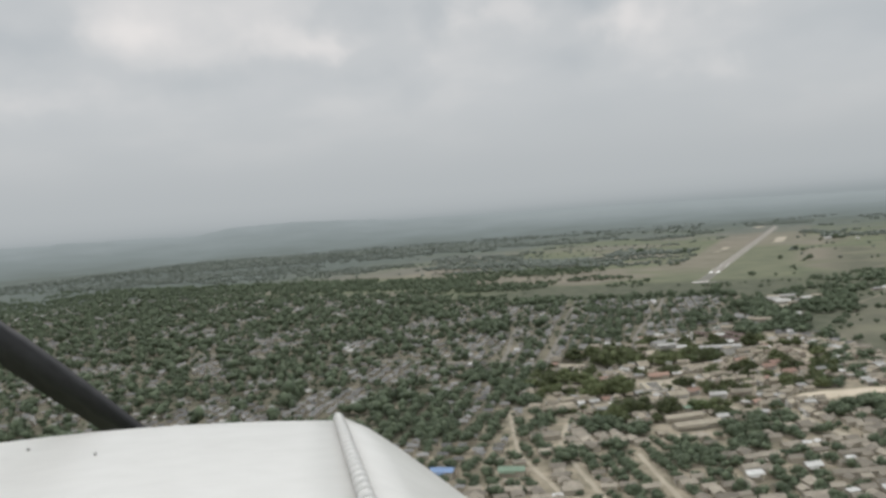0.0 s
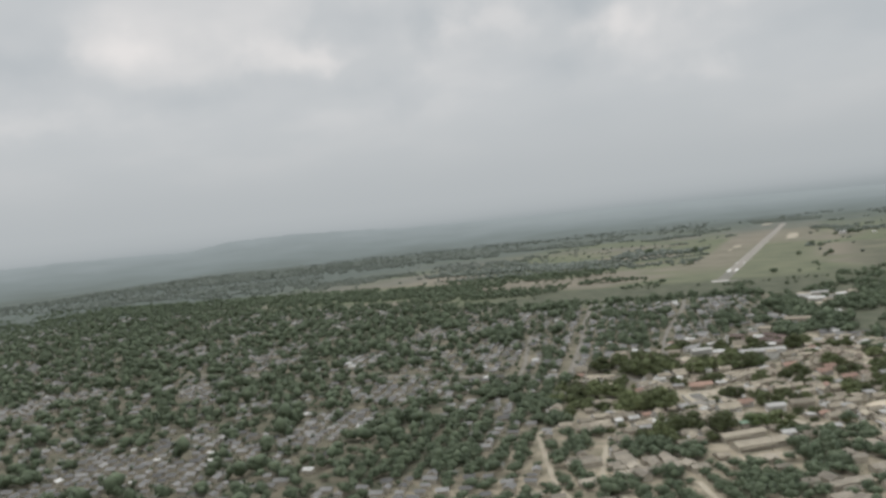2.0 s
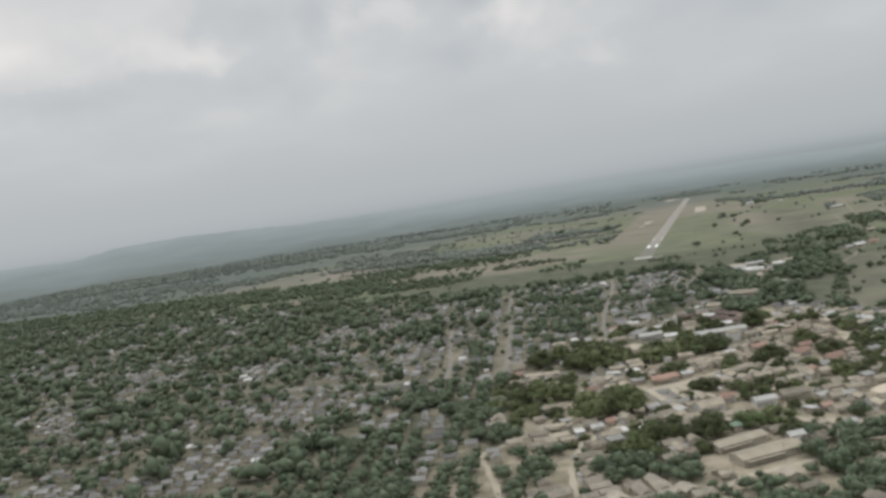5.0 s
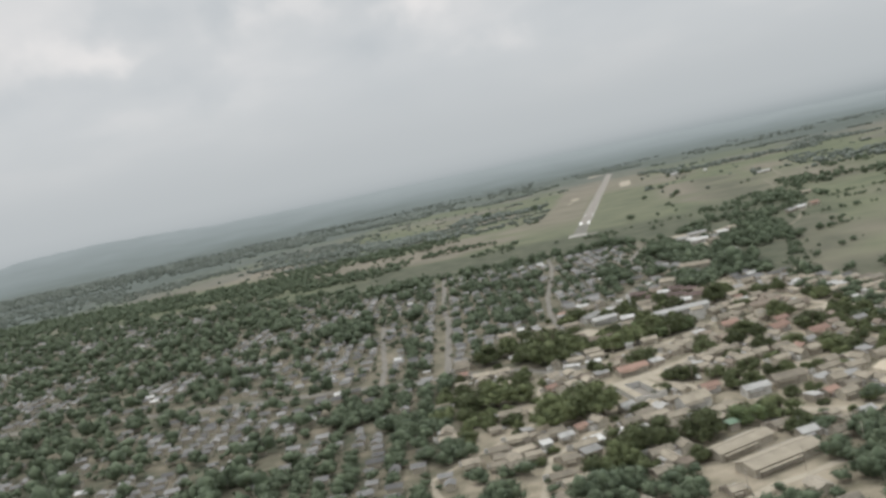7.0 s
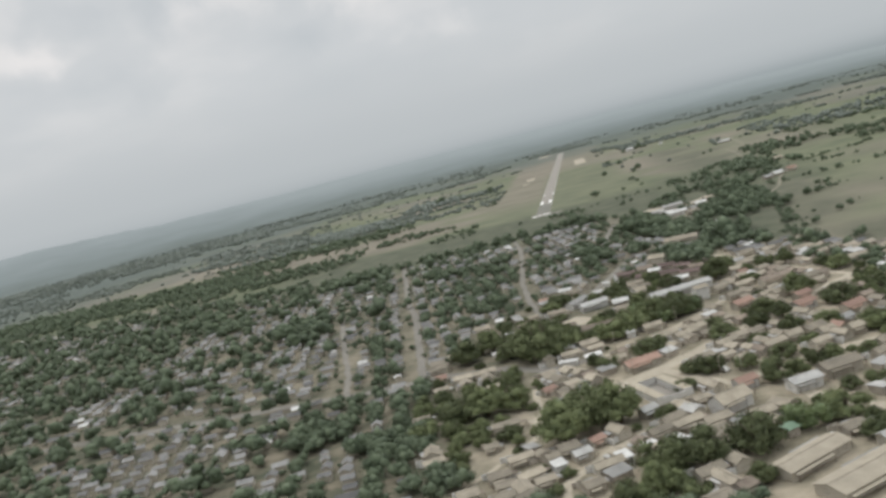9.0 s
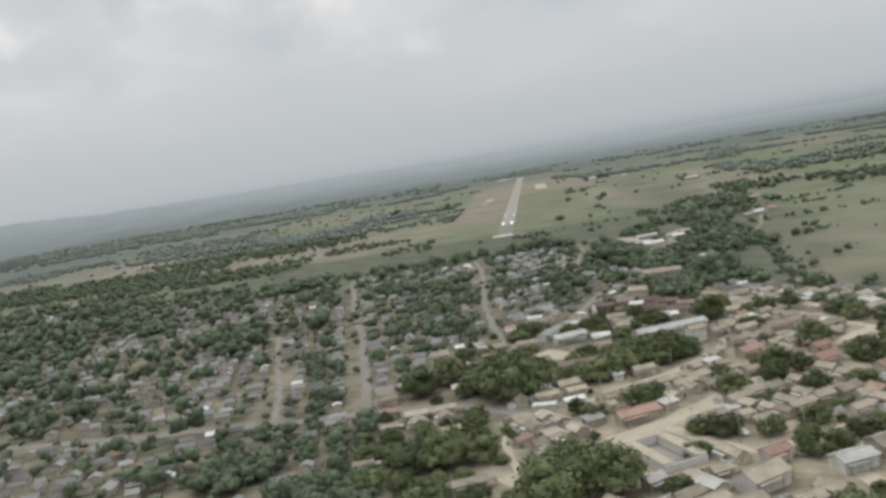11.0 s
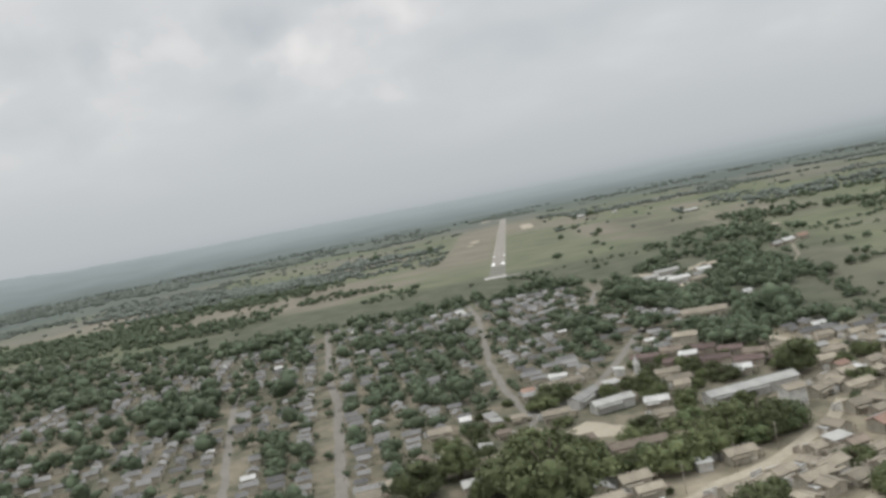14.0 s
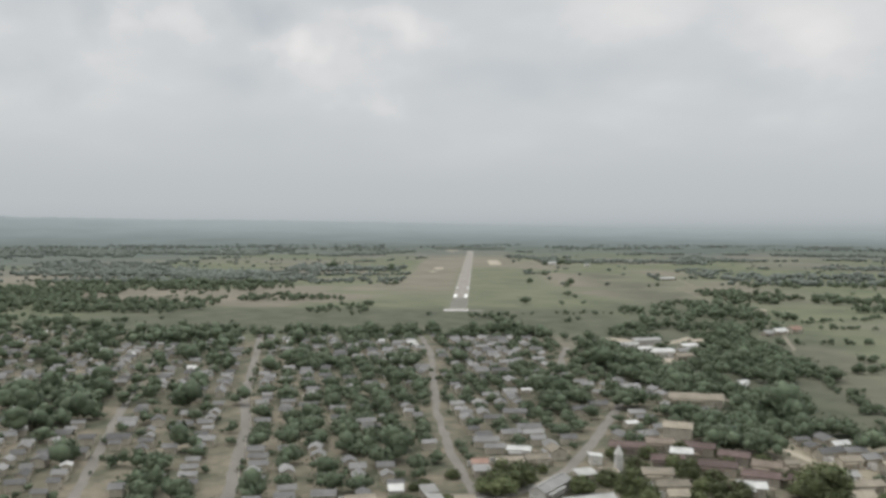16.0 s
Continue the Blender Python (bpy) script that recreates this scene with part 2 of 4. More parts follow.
# ---- plan of the town ----
STREETS = {
    "mango_street": ([(-118, -140), (-95, -249), (-71, -366), (-56, -422), (-27, -568)], 4.2),
    "ceiba_street": ([(-10, -165), (0, -237), (6, -329), (9, -392), (16, -451), (23, -491), (27, -498), (17, -535)], 3.2),
    "palma_street": ([(-150, -250), (-103, -423), (-70, -535), (-62, -570)], 3.2),
    "cross_road": ([(-420, -520), (-160, -556), (-62, -570), (-16, -573), (10, -580), (30, -597), (52, -594)], 6.5),
    "avenue": ([(52, -594), (65, -584), (79, -577), (92, -563), (104, -550), (112, -536)], 4.2),
    "east_street": ([(120, -440), (123, -448), (130, -472), (134, -486), (141, -508), (160, -550)], 3.8),
    "square_street": ([(25, -655), (49, -642), (57, -634), (70, -626), (86, -613), (120, -585), (160, -550)], 7.5),
    "school_street": ([(85, -364), (67, -421), (57, -451), (49, -471), (27, -498)], 3.6),
    "garden_street": ([(70, -626), (83, -646), (89, -654), (101, -652), (111, -647), (140, -640)], 4.5),
    "river_street": ([(103, -651), (110, -683), (122, -697), (150, -706), (175, -745)], 5.0),
    "classroom_street": ([(90, -764), (101, -753), (122, -741), (138, -728), (150, -706)], 3.6),
    "footpath": ([(25, -618), (26, -628), (31, -664), (21, -679), (-3, -715), (30, -796), (78, -864), (120, -940)], 2.4),
    "lane": ([(65, -678), (48, -693), (37, -709), (38, -740), (46, -782), (85, -850), (120, -900)], 2.6),
    "south_lane": ([(85, -786), (115, -848), (150, -900)], 2.6),
    "north_lane": ([(78, -215), (70, -260), (66, -300)], 3.5),
}


def to_line(px, py, pts):
    best = 1e9
    for (ax, ay), (bx, by) in zip(pts, pts[1:]):
        dx, dy = bx - ax, by - ay
        u = max(0, min(1, ((px - ax) * dx + (py - ay) * dy) / (dx * dx + dy * dy)))
        best = min(best, math.hypot(px - ax - u * dx, py - ay - u * dy))
    return best


NORTH = [(-1200, 60), (-600, 0), (-319, -89), (-162, -185), (-24, -180), (54, -178), (80, -215), (92, -330), (143, -436), (166, -441), (192, -520), (215, -570), (330, -640), (420, -760)]


def in_town(x, y):
    """How far south of the town's edge a place lies."""
    return np.interp(x, [p[0] for p in NORTH], [p[1] for p in NORTH]) - y


# ---- ground ----
def make_ground():
    def axis(lo, hi, a, b, fine):
        return np.r_[np.linspace(lo, a, 16)[:-1], np.arange(a, b, fine), np.linspace(b, hi, 16)]

    xs, ys = axis(-6500, 6500, -1300, 900, 11.0), axis(-3000, 6500, -1150, 1900, 11.0)
    X, Y = np.meshgrid(xs, ys)
    far = np.hypot(X, Y + 800)
    Z = -3 * smooth01(2700, 3400, far) * (0.85 + 0.15 * np.sin(X / 310.0) * np.cos(Y / 420.0))
    n, k = len(xs), len(ys)
    idx = np.arange(n * k).reshape(k, n)
    faces = np.stack([idx[:-1, :-1], idx[:-1, 1:], idx[1:, 1:], idx[1:, :-1]], -1).reshape(-1, 4)
    me = mesh("ground", np.stack([X, Y, Z], -1).reshape(-1, 3), faces, smooth=True)
    x, y = X.ravel(), Y.ravel()
    town = smooth01(-12, 25, in_town(x, y)) * smooth01(-1150, -1000, x) * smooth01(-945, -890, y)
    patch = np.array([field(a, b, 0.0042, 3.1) + 0.5 * field(a, b, 0.011, 8.2) for a, b in zip(x, y)])
    dry = smooth01(-0.05, 0.28, patch)
    # bare and straw patches between the fields west of the strip
    for a, b, rx, ry in ((-275, 370, 70, 26), (-120, 70, 26, 12), (-557, 659, 90, 22), (-745, 926, 110, 30), (-1030, 1150, 200, 40), (-286, 745, 90, 24), (-280, 340, 60, 16), (-337, 289, 70, 14), (-447, 165, 80, 14), (-690, 2200, 260, 90), (-283, 1768, 200, 70), (-87, 230, 40, 30), (-1350, 900, 260, 40), (300, 200, 60, 120), (-350, 870, 120, 30), (-330, 524, 60, 20), (-185, 227, 50, 22), (-600, 330, 160, 16), (-900, 500, 220, 30), (-650, 900, 200, 40), (640, 1300, 150, 260), (300, 560, 40, 90)):
        dry = np.maximum(dry, 1.15 * np.exp(-(((x - a) / rx) ** 2 + ((y - b) / ry) ** 2)))
    strip = smooth01(-75, -55, x) * (1 - smooth01(100, 140, x)) * smooth01(-10, 30, y) * (1 - smooth01(1650, 1750, y))
    dry = dry * (1 - strip) + strip * (0.18 + 0.70 * (1 - smooth01(-5, 20, x)) * smooth01(60, 300, y) + 0.65 * smooth01(660, 760, y))
    for a, b, rx, ry, gain in ((235, -330, 34, 60, 0.8), (205, -250, 26, 40, 0.5), (290, -300, 40, 90, 0.6), (260, -430, 45, 40, 0.7), (330, -120, 60, 60, 0.6), (210, 90, 50, 40, 0.6), (150, 240, 40, 50, 0.5), (190, 420, 60, 60, 0.7), (125, 720, 60, 60, 1.0), (150, 900, 70, 110, 0.8), (330, 330, 70, 60, 0.8), (420, 60, 60, 70, 0.7)):
        dry = np.maximum(dry, gain * np.exp(-(((x - a) / rx) ** 2 + ((y - b) / ry) ** 2)))
    scrub = smooth01(-210, -120, y) * (1 - smooth01(-10, 40, y)) * (1 - smooth01(110, 190, x)) * smooth01(-330, -200, x)
    dry = dry * (1 - 0.85 * scrub)
    # unbroken woods from about two kilometres on, coloured greyer and bluer for haze
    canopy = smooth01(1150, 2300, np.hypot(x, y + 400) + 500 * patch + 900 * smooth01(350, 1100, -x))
    scrub = np.maximum(scrub, smooth01(78, 92, x) * (1 - smooth01(165, 200, x)) * smooth01(-450, -430, y) * (1 - smooth01(-150, -110, y)))
    scrub = np.maximum(scrub, 0.8 * smooth01(0.02, 0.3, patch) * smooth01(140, 200, x) * (1 - smooth01(600, 900, y)))
    scrub = np.maximum(scrub, 0.75 * smooth01(115, 150, x) * (1 - smooth01(225, 275, x)) * smooth01(-235, -200, y) * (1 - smooth01(40, 120, y)))
    dust = smooth01(-10, 60, x - 0.25 * (y + 600)) * (1 - 0.75 * smooth01(-575, -515, y) * (1 - smooth01(112, 132, x)))
    for a, b, rx, ry, gain in ((-165, -400, 30, 70, 0.5), (-112, -525, 24, 22, 0.7), (-35, -430, 24, 130, 0.4), (-5, -505, 14, 10, 0.6), (-70, -480, 18, 60, 0.35)):
        dust = np.maximum(dust, gain * np.exp(-(((x - a) / rx) ** 2 + ((y - b) / ry) ** 2)))
    for name, val in (("town", town), ("dry", dry), ("scrub", scrub), ("canopy", canopy), ("dust", dust)):
        me.attributes.new(name, "FLOAT", "POINT").data.foreach_set("value", val.astype(np.float32))
    m = bpy.data.materials.new("ground")
    m.use_nodes = True
    nt = m.node_tree
    N, L = nt.nodes.new, nt.links.new
    p = nt.nodes["Principled BSDF"]
    geo = N("ShaderNodeNewGeometry")

    def noise_ramp(scale, detail, lo, a, hi, b):
        t, r = N("ShaderNodeTexNoise"), N("ShaderNodeValToRGB")
        t.inputs["Scale"].default_value, t.inputs["Detail"].default_value = scale, detail
        t.inputs["Roughness"].default_value = 0.65
        L(geo.outputs["Position"], t.inputs["Vector"])
        r.color_ramp.elements[0].position, r.color_ramp.elements[0].color = lo, (*a, 1)
        r.color_ramp.elements[1].position, r.color_ramp.elements[1].color = hi, (*b, 1)
        L(t.outputs["Fac"], r.inputs[0])
        return r.outputs[0]

    def mix(name, a, b, gain=1.0):
        at = N("ShaderNodeAttribute")
        at.attribute_name = name
        x = N("ShaderNodeMix")
        x.data_type = "RGBA"
        L(at.outputs["Fac"], x.inputs[0])
        L(a, x.inputs[6])
        L(b, x.inputs[7])
        return x.outputs[2]

    green = noise_ramp(0.02, 9, 0.35, (0.085, 0.099, 0.058), 0.65, (0.148, 0.159, 0.095))
    straw = noise_ramp(0.015, 9, 0.35, (0.146, 0.133, 0.100), 0.68, (0.220, 0.193, 0.148))
    dark = noise_ramp(0.05, 10, 0.36, (0.060, 0.068, 0.044), 0.66, (0.112, 0.114, 0.076))
    # distance haze is mixed into this woods colour: greyer and bluer
    hazed_woodland = noise_ramp(0.03, 9, 0.35, (0.068, 0.084, 0.072), 0.65, (0.110, 0.127, 0.110))
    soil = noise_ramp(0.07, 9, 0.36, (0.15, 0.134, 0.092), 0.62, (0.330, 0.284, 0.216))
    c = mix("canopy", mix("scrub", mix("dry", green, straw), dark), hazed_woodland)
    shady = noise_ramp(0.07, 9, 0.38, (0.060, 0.066, 0.042), 0.66, (0.20, 0.17, 0.125))
    c = mix("town", c, mix("dust", shady, soil))
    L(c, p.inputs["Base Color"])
    p.inputs["Roughness"].default_value = 0.9
    p.inputs["Specular IOR Level"].default_value = 0.12
    # faint bluish grazing sheen, also in place of haze
    p.inputs["Sheen Weight"].default_value, p.inputs["Sheen Roughness"].default_value = 0.025, 0.6
    p.inputs["Sheen Tint"].default_value = (0.90, 0.97, 1.0, 1)
    me.materials.append(m)
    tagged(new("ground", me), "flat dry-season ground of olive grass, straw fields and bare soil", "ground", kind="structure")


make_ground()


def make_hills():
    """The wooded distance from three kilometres on, rising to low hills, higher to the north-west. Its haze is painted
    on as glow.
    """
    verts, faces, depth, veiled = [], [], [], []
    count, rows = 420, 15
    for k in range(count):
        b = radians(-75 + 125 * k / (count - 1))
        deg = math.degrees(b)
        top = float(np.interp(deg, [-75, -50, -46, -41.5, -38.7, -34.4, -31, -27, -20, -12, -5, 2, 10, 20, 50], [96, 104, 102, 90, 120, 126, 114, 96, 88, 84, 76, 66, 56, 46, 44]))
        top += 4 * noise.noise(Vector((deg * 0.5, 9, 0))) + 3 * noise.noise(Vector((deg * 1.6, 5, 0))) + 2 * noise.noise(Vector((deg * 6, 5, 0)))
        for j in range(rows):
            u = j / (rows - 1)
            far = 2950 + 1400 * u + 60 * noise.noise(Vector((deg * 0.7, u * 3, 2)))
            swell = 1.2 * noise.noise(Vector((deg * 1.1, u * 5, 4))) * math.sin(u * 3.14)
            verts.append((60 + far * math.sin(b), far * math.cos(b) - 900, -1 + (top + 1) * u ** 1.5 + swell))
            depth.append(u)
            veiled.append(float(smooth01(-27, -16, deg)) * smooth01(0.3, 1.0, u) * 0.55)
    for k in range(count - 1):
        for j in range(rows - 1):
            a = k * rows + j
            faces.append((a, a + 1, a + rows + 1, a + rows))
    me = mesh("backdrop_hills", verts, faces, smooth=True)
    me.attributes.new("depth", "FLOAT", "POINT").data.foreach_set("value", depth)
    me.attributes.new("veiled", "FLOAT", "POINT").data.foreach_set("value", veiled)
    m = bpy.data.materials.new("haze_glow_hills")
    m.use_nodes = True
    nt = m.node_tree
    N, L = nt.nodes.new, nt.links.new
    p = nt.nodes["Principled BSDF"]
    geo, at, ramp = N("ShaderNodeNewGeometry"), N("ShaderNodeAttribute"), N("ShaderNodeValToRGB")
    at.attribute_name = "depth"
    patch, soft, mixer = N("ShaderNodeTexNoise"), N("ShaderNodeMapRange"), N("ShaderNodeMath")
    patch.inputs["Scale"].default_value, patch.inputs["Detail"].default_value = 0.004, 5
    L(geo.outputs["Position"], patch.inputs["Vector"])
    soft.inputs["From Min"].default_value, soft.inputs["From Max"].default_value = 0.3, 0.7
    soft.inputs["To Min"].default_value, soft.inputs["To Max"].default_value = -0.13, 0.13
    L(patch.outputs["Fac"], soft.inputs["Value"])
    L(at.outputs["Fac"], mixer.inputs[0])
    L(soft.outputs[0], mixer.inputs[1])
    # emission colours stand in for haze: paler the deeper the hill lies
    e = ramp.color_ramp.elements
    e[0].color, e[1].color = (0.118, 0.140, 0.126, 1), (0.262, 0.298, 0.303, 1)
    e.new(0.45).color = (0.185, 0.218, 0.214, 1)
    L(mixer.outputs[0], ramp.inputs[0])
    p.inputs["Base Color"].default_value = (0.045, 0.05, 0.05, 1)
    p.inputs["Roughness"].default_value = 1.0
    p.inputs["Specular IOR Level"].default_value = 0.0
    # further painted haze: the glow nears the sky's colour outside the north-west
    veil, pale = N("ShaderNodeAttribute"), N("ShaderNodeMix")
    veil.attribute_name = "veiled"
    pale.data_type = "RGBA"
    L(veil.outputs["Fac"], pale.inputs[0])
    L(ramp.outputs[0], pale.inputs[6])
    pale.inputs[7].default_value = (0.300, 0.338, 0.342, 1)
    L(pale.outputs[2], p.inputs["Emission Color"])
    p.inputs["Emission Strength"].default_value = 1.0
    me.materials.append(m)
    tagged(new("backdrop_hills", me), "low wooded hills with haze painted on as a pale glow", "hills", kind="structure")


make_hills()


def ribbon(name, pts, width, material, z, label, category="road", wobble=0.28):
    """A strip of road along a line, with slightly uneven edges."""
    pts = [Vector((*p, 0)) for p in pts]
    line = []
    for a, b in zip(pts, pts[1:]):
        steps = max(1, int((b - a).length / 6))
        line += [a.lerp(b, k / steps) for k in range(steps)]
    line.append(pts[-1])
    for p in line[1:-1]:
        p.x += rng.uniform(-0.35, 0.35)
        p.y += rng.uniform(-0.35, 0.35)
    verts, faces = [], []
    for k, p in enumerate(line):
        way = (line[min(k + 1, len(line) - 1)] - line[max(k - 1, 0)]).normalized()
        side = Vector((-way.y, way.x, 0))
        wl, wr = (width / 2 * (1 + wobble * rng.uniform(-1, 1)) for _ in "lr")
        for o, dz in ((wl, -0.25), (wl * 0.92, 0), (-wr * 0.92, 0), (-wr, -0.25)):
            q = p + side * o
            verts.append((q.x, q.y, z + dz))
    for k in range(len(line) - 1):
        for c in range(3):
            a = 4 * k + c
            faces.append((a + 1, a, a + 4, a + 5))
    ob = new(name, mesh(name, verts, faces, material))
    return tagged(ob, label, category, kind="structure")


for k, (name, (pts, width)) in enumerate(STREETS.items()):
    pale = name in ("avenue", "east_street", "square_street", "garden_street", "classroom_street", "footpath", "lane", "south_lane", "river_street")
    ribbon("road_" + name, pts, width, M["tan" if pale else "dirt"], 0.04 + 0.004 * k, "dusty unpaved town street of beaten earth")


def slab(name, x0, x1, y0, y1, z, material, label, category, parent=None, slant=0.0):
    """A thin flat slab on the ground; slant: sideways shift from near to far end."""
    verts, faces = [], []
    steps = max(1, int((y1 - y0) / 40))
    for k in range(steps + 1):
        u = k / steps
        y, s = y0 + (y1 - y0) * u, slant * u
        verts += [(x0 + s - 0.1, y, -0.1), (x0 + s, y, z), (x1 + s, y, z), (x1 + s + 0.1, y, -0.1)]
    for k in range(steps):
        for c in range(3):
            a = 4 * k + c
            faces.append((a + 1, a, a + 4, a + 5))
    ob = new(name, mesh(name, verts, faces, material))
    if parent:
        ob.parent = parent
        if label:
            ob["label"] = label
        return ob
    return tagged(ob, label, category, kind="structure")


def make_runway():
    """A narrow runway that leans a little from the y axis: its far end lies 12 m further right."""
    lean = 12.0 / 1550
    road = slab("runway", 4.5, 19.5, 12, 1550, 0.10, M["asphalt"], "sun-bleached grey asphalt runway with white markings", "runway", slant=lean * 1538)
    slab("blast_pad", 0, 21, -10, 11.9, 0.09, M["asphalt"], "", "", road)
    slab("pad_shoulder", 21.1, 33, -12, 2, 0.085, M["worn"], "dull cracked asphalt shoulder", "", road)
    slab("worn_stretch", 4.7, 19.3, 14, 118, 0.108, M["worn"], "dark worn asphalt with grass in the cracks", "", road, lean * 104)
    for k in range(7):
        slab("threshold_bar", 1 + k * 2.8 + (0.5 if k > 3 else 0), 2.8 + k * 2.8 + (0.5 if k > 3 else 0), -9, 5, 0.115, M["bar"], "", "", road)
    for x0, side in ((5.0, 0), (15.4, 1)):
        for y0, y1, wide, paint in ((124, 158, 3.2, "paint"), (240, 264, 2.2, "bar"), (345, 365, 1.4, "faded"), (430, 450, 1.4, "faded"), (1350, 1375, 2.0, "faded"), (1440, 1470, 2.4, "faded")):
            s = lean * y0 + side * (3.2 - wide)
            slab("aiming_mark", x0 + s, x0 + wide + s, y0, y1, 0.115, M[paint], "", "", road)
        slab("edge_line", (4.8, 18.5)[side] + lean * 170, (5.5, 19.2)[side] + lean * 170, 170, 1500, 0.113, M["faded"], "", "", road, lean * 1330)
    for k in range(26):
        y0 = 180 + k * 52
        slab("centre_dash", 11.7 + lean * y0, 12.3 + lean * y0, y0, y0 + 26, 0.115, M["faded"], "", "", road)
    for k in range(5):
        slab("far_bar", 17.5 + k * 2.7, 19.1 + k * 2.7, 1515, 1545, 0.115, M["faded"], "", "", road)


make_runway()
ribbon("apron", [(66, 800), (68, 860), (67, 930), (66, 990)], 23, M["tan"], 0.05, "bleached bare-earth apron beside the runway", "apron", 0.2)
ribbon("bare_patch", [(-30, 640), (-27, 668), (-31, 705)], 15, M["tan"], 0.05, "bleached bare soil in the grass strip", "bare ground", 0.5)
ribbon("bare_patch_small", [(-34, 560), (-30, 590)], 9, M["tan"], 0.05, "small bleached bare spot in the grass strip", "bare ground", 0.5)
ribbon("turning_pad", [(-26, 1560), (-24, 1600), (-22, 1640)], 30, M["tan"], 0.05, "bleached turning pad at the runway end", "bare ground", 0.3)
ribbon("turning_lane", [(-26, 1600), (22, 1562)], 12, M["tan"], 0.055, "bleached lane between turning pad and runway", "bare ground", 0.2)
ribbon("hangar_lane", [(30, 690), (76, 690), (110, 688), (150, 672)], 9, M["straw_soil"], 0.05, "straw-coloured bare lane from runway to hangar", "bare ground", 0.5)
ribbon("works_yard", [(110, -172), (118, -215), (123, -245), (122, -285)], 17, M["tan"], 0.05, "pale bare-earth yard between works halls", "bare ground", 0.35)
ribbon("works_drive", [(118, -215), (140, -195), (162, -170)], 9, M["tan"], 0.054, "pale bare-earth drive between works halls", "bare ground", 0.35)
ribbon("bare_lot", [(37, -519), (46, -527), (54, -532)], 11, M["tan"], 0.05, "bare trodden earth lot beside the school", "bare ground", 0.35)
ribbon("farm_track", [(180, -281), (207, -218), (229, -136), (242, 37), (253, 263), (281, 296), (308, 630)], 2.4, M["straw_soil"], 0.06, "pale dirt track past the farm through the fields", "track", 0.3)
ribbon("river_bank", [(152, -667), (169, -657), (186, -648), (206, -640), (250, -632), (300, -640)], 17, M["sand"], 0.06, "pale sandy clearing between trees", "sand", 0.3)


# ---- houses ----
def gable(w, d, h, rise, over=0.5, thick=0.12):
    """Wall shell and two-sided roof of a small house, ridge along x."""
    bm = bmesh.new()
    v = [bm.verts.new(c) for c in ((-w / 2, -d / 2, -0.2), (w / 2, -d / 2, -0.2), (w / 2, d / 2, -0.2), (-w / 2, d / 2, -0.2), (-w / 2, -d / 2, h), (w / 2, -d / 2, h), (w / 2, d / 2, h), (-w / 2, d / 2, h), (-w / 2, 0, h + rise), (w / 2, 0, h + rise))]
    for f in ((0, 1, 5, 4), (1, 2, 6, 9, 5), (2, 3, 7, 6), (3, 0, 4, 8, 7), (4, 5, 9, 8), (7, 8, 9, 6)):
        bm.faces.new([v[k] for k in f])
    r = bmesh.new()
    slope = rise / (d / 2)
    for s in (-1, 1):
        e = d / 2 + over
        a = [(-w / 2 - over, s * e, h - over * slope + 0.04), (w / 2 + over, s * e, h - over * slope + 0.04), (w / 2 + over, 0, h + rise + 0.04), (-w / 2 - over, 0, h + rise + 0.04)]
        lo = [r.verts.new(c) for c in a]
        hi = [r.verts.new((c[0], c[1], c[2] + thick)) for c in a]
        r.faces.new(lo[::-1])
        r.faces.new(hi)
        for k in range(4):
            r.faces.new((lo[k], lo[(k + 1) % 4], hi[(k + 1) % 4], hi[k]))
    bmesh.ops.recalc_face_normals(r, faces=r.faces[:])
    return bm, r


def shed(w, d, h, rise, over=0.45, thick=0.1):
    bm = bmesh.new()
    v = [bm.verts.new(c) for c in ((-w / 2, -d / 2, -0.2), (w / 2, -d / 2, -0.2), (w / 2, d / 2, -0.2), (-w / 2, d / 2, -0.2), (-w / 2, -d / 2, h), (w / 2, -d / 2, h), (w / 2, d / 2, h + rise), (-w / 2, d / 2, h + rise))]
    for f in ((0, 1, 5, 4), (1, 2, 6, 5), (2, 3, 7, 6), (3, 0, 4, 7), (4, 5, 6, 7)):
        bm.faces.new([v[k] for k in f])
    r = bmesh.new()
    g = rise / d
    a = [(-w / 2 - over, -d / 2 - over, h - over * g + 0.04), (w / 2 + over, -d / 2 - over, h - over * g + 0.04), (w / 2 + over, d / 2 + over, h + rise + over * g + 0.04), (-w / 2 - over, d / 2 + over, h + rise + over * g + 0.04)]
    lo = [r.verts.new(c) for c in a]
    hi = [r.verts.new((c[0], c[1], c[2] + thick)) for c in a]
    r.faces.new(lo[::-1])
    r.faces.new(hi)
    for k in range(4):
        r.faces.new((lo[k], lo[(k + 1) % 4], hi[(k + 1) % 4], hi[k]))
    return bm, r


def opening(parent, name, x, y, z, w, h, along_x, material):
    """A framed door or window, set into the wall's face."""
    bm = bmesh.new()
    box(bm, -w / 2, w / 2, -0.05, 0.05, 0, h)
    f = max(bm.faces, key=lambda q: q.calc_center_median().y * 0 + (abs(q.normal.y) if q.calc_center_median().y < 0 else 0))
    bmesh.ops.inset_individual(bm, faces=[f], thickness=0.09, depth=-0.06)
    ob = part(name, from_bm(name, bm, material), parent)
    ob.matrix_basis = pose(x, y, z, 0, 0, along_x)
    return ob


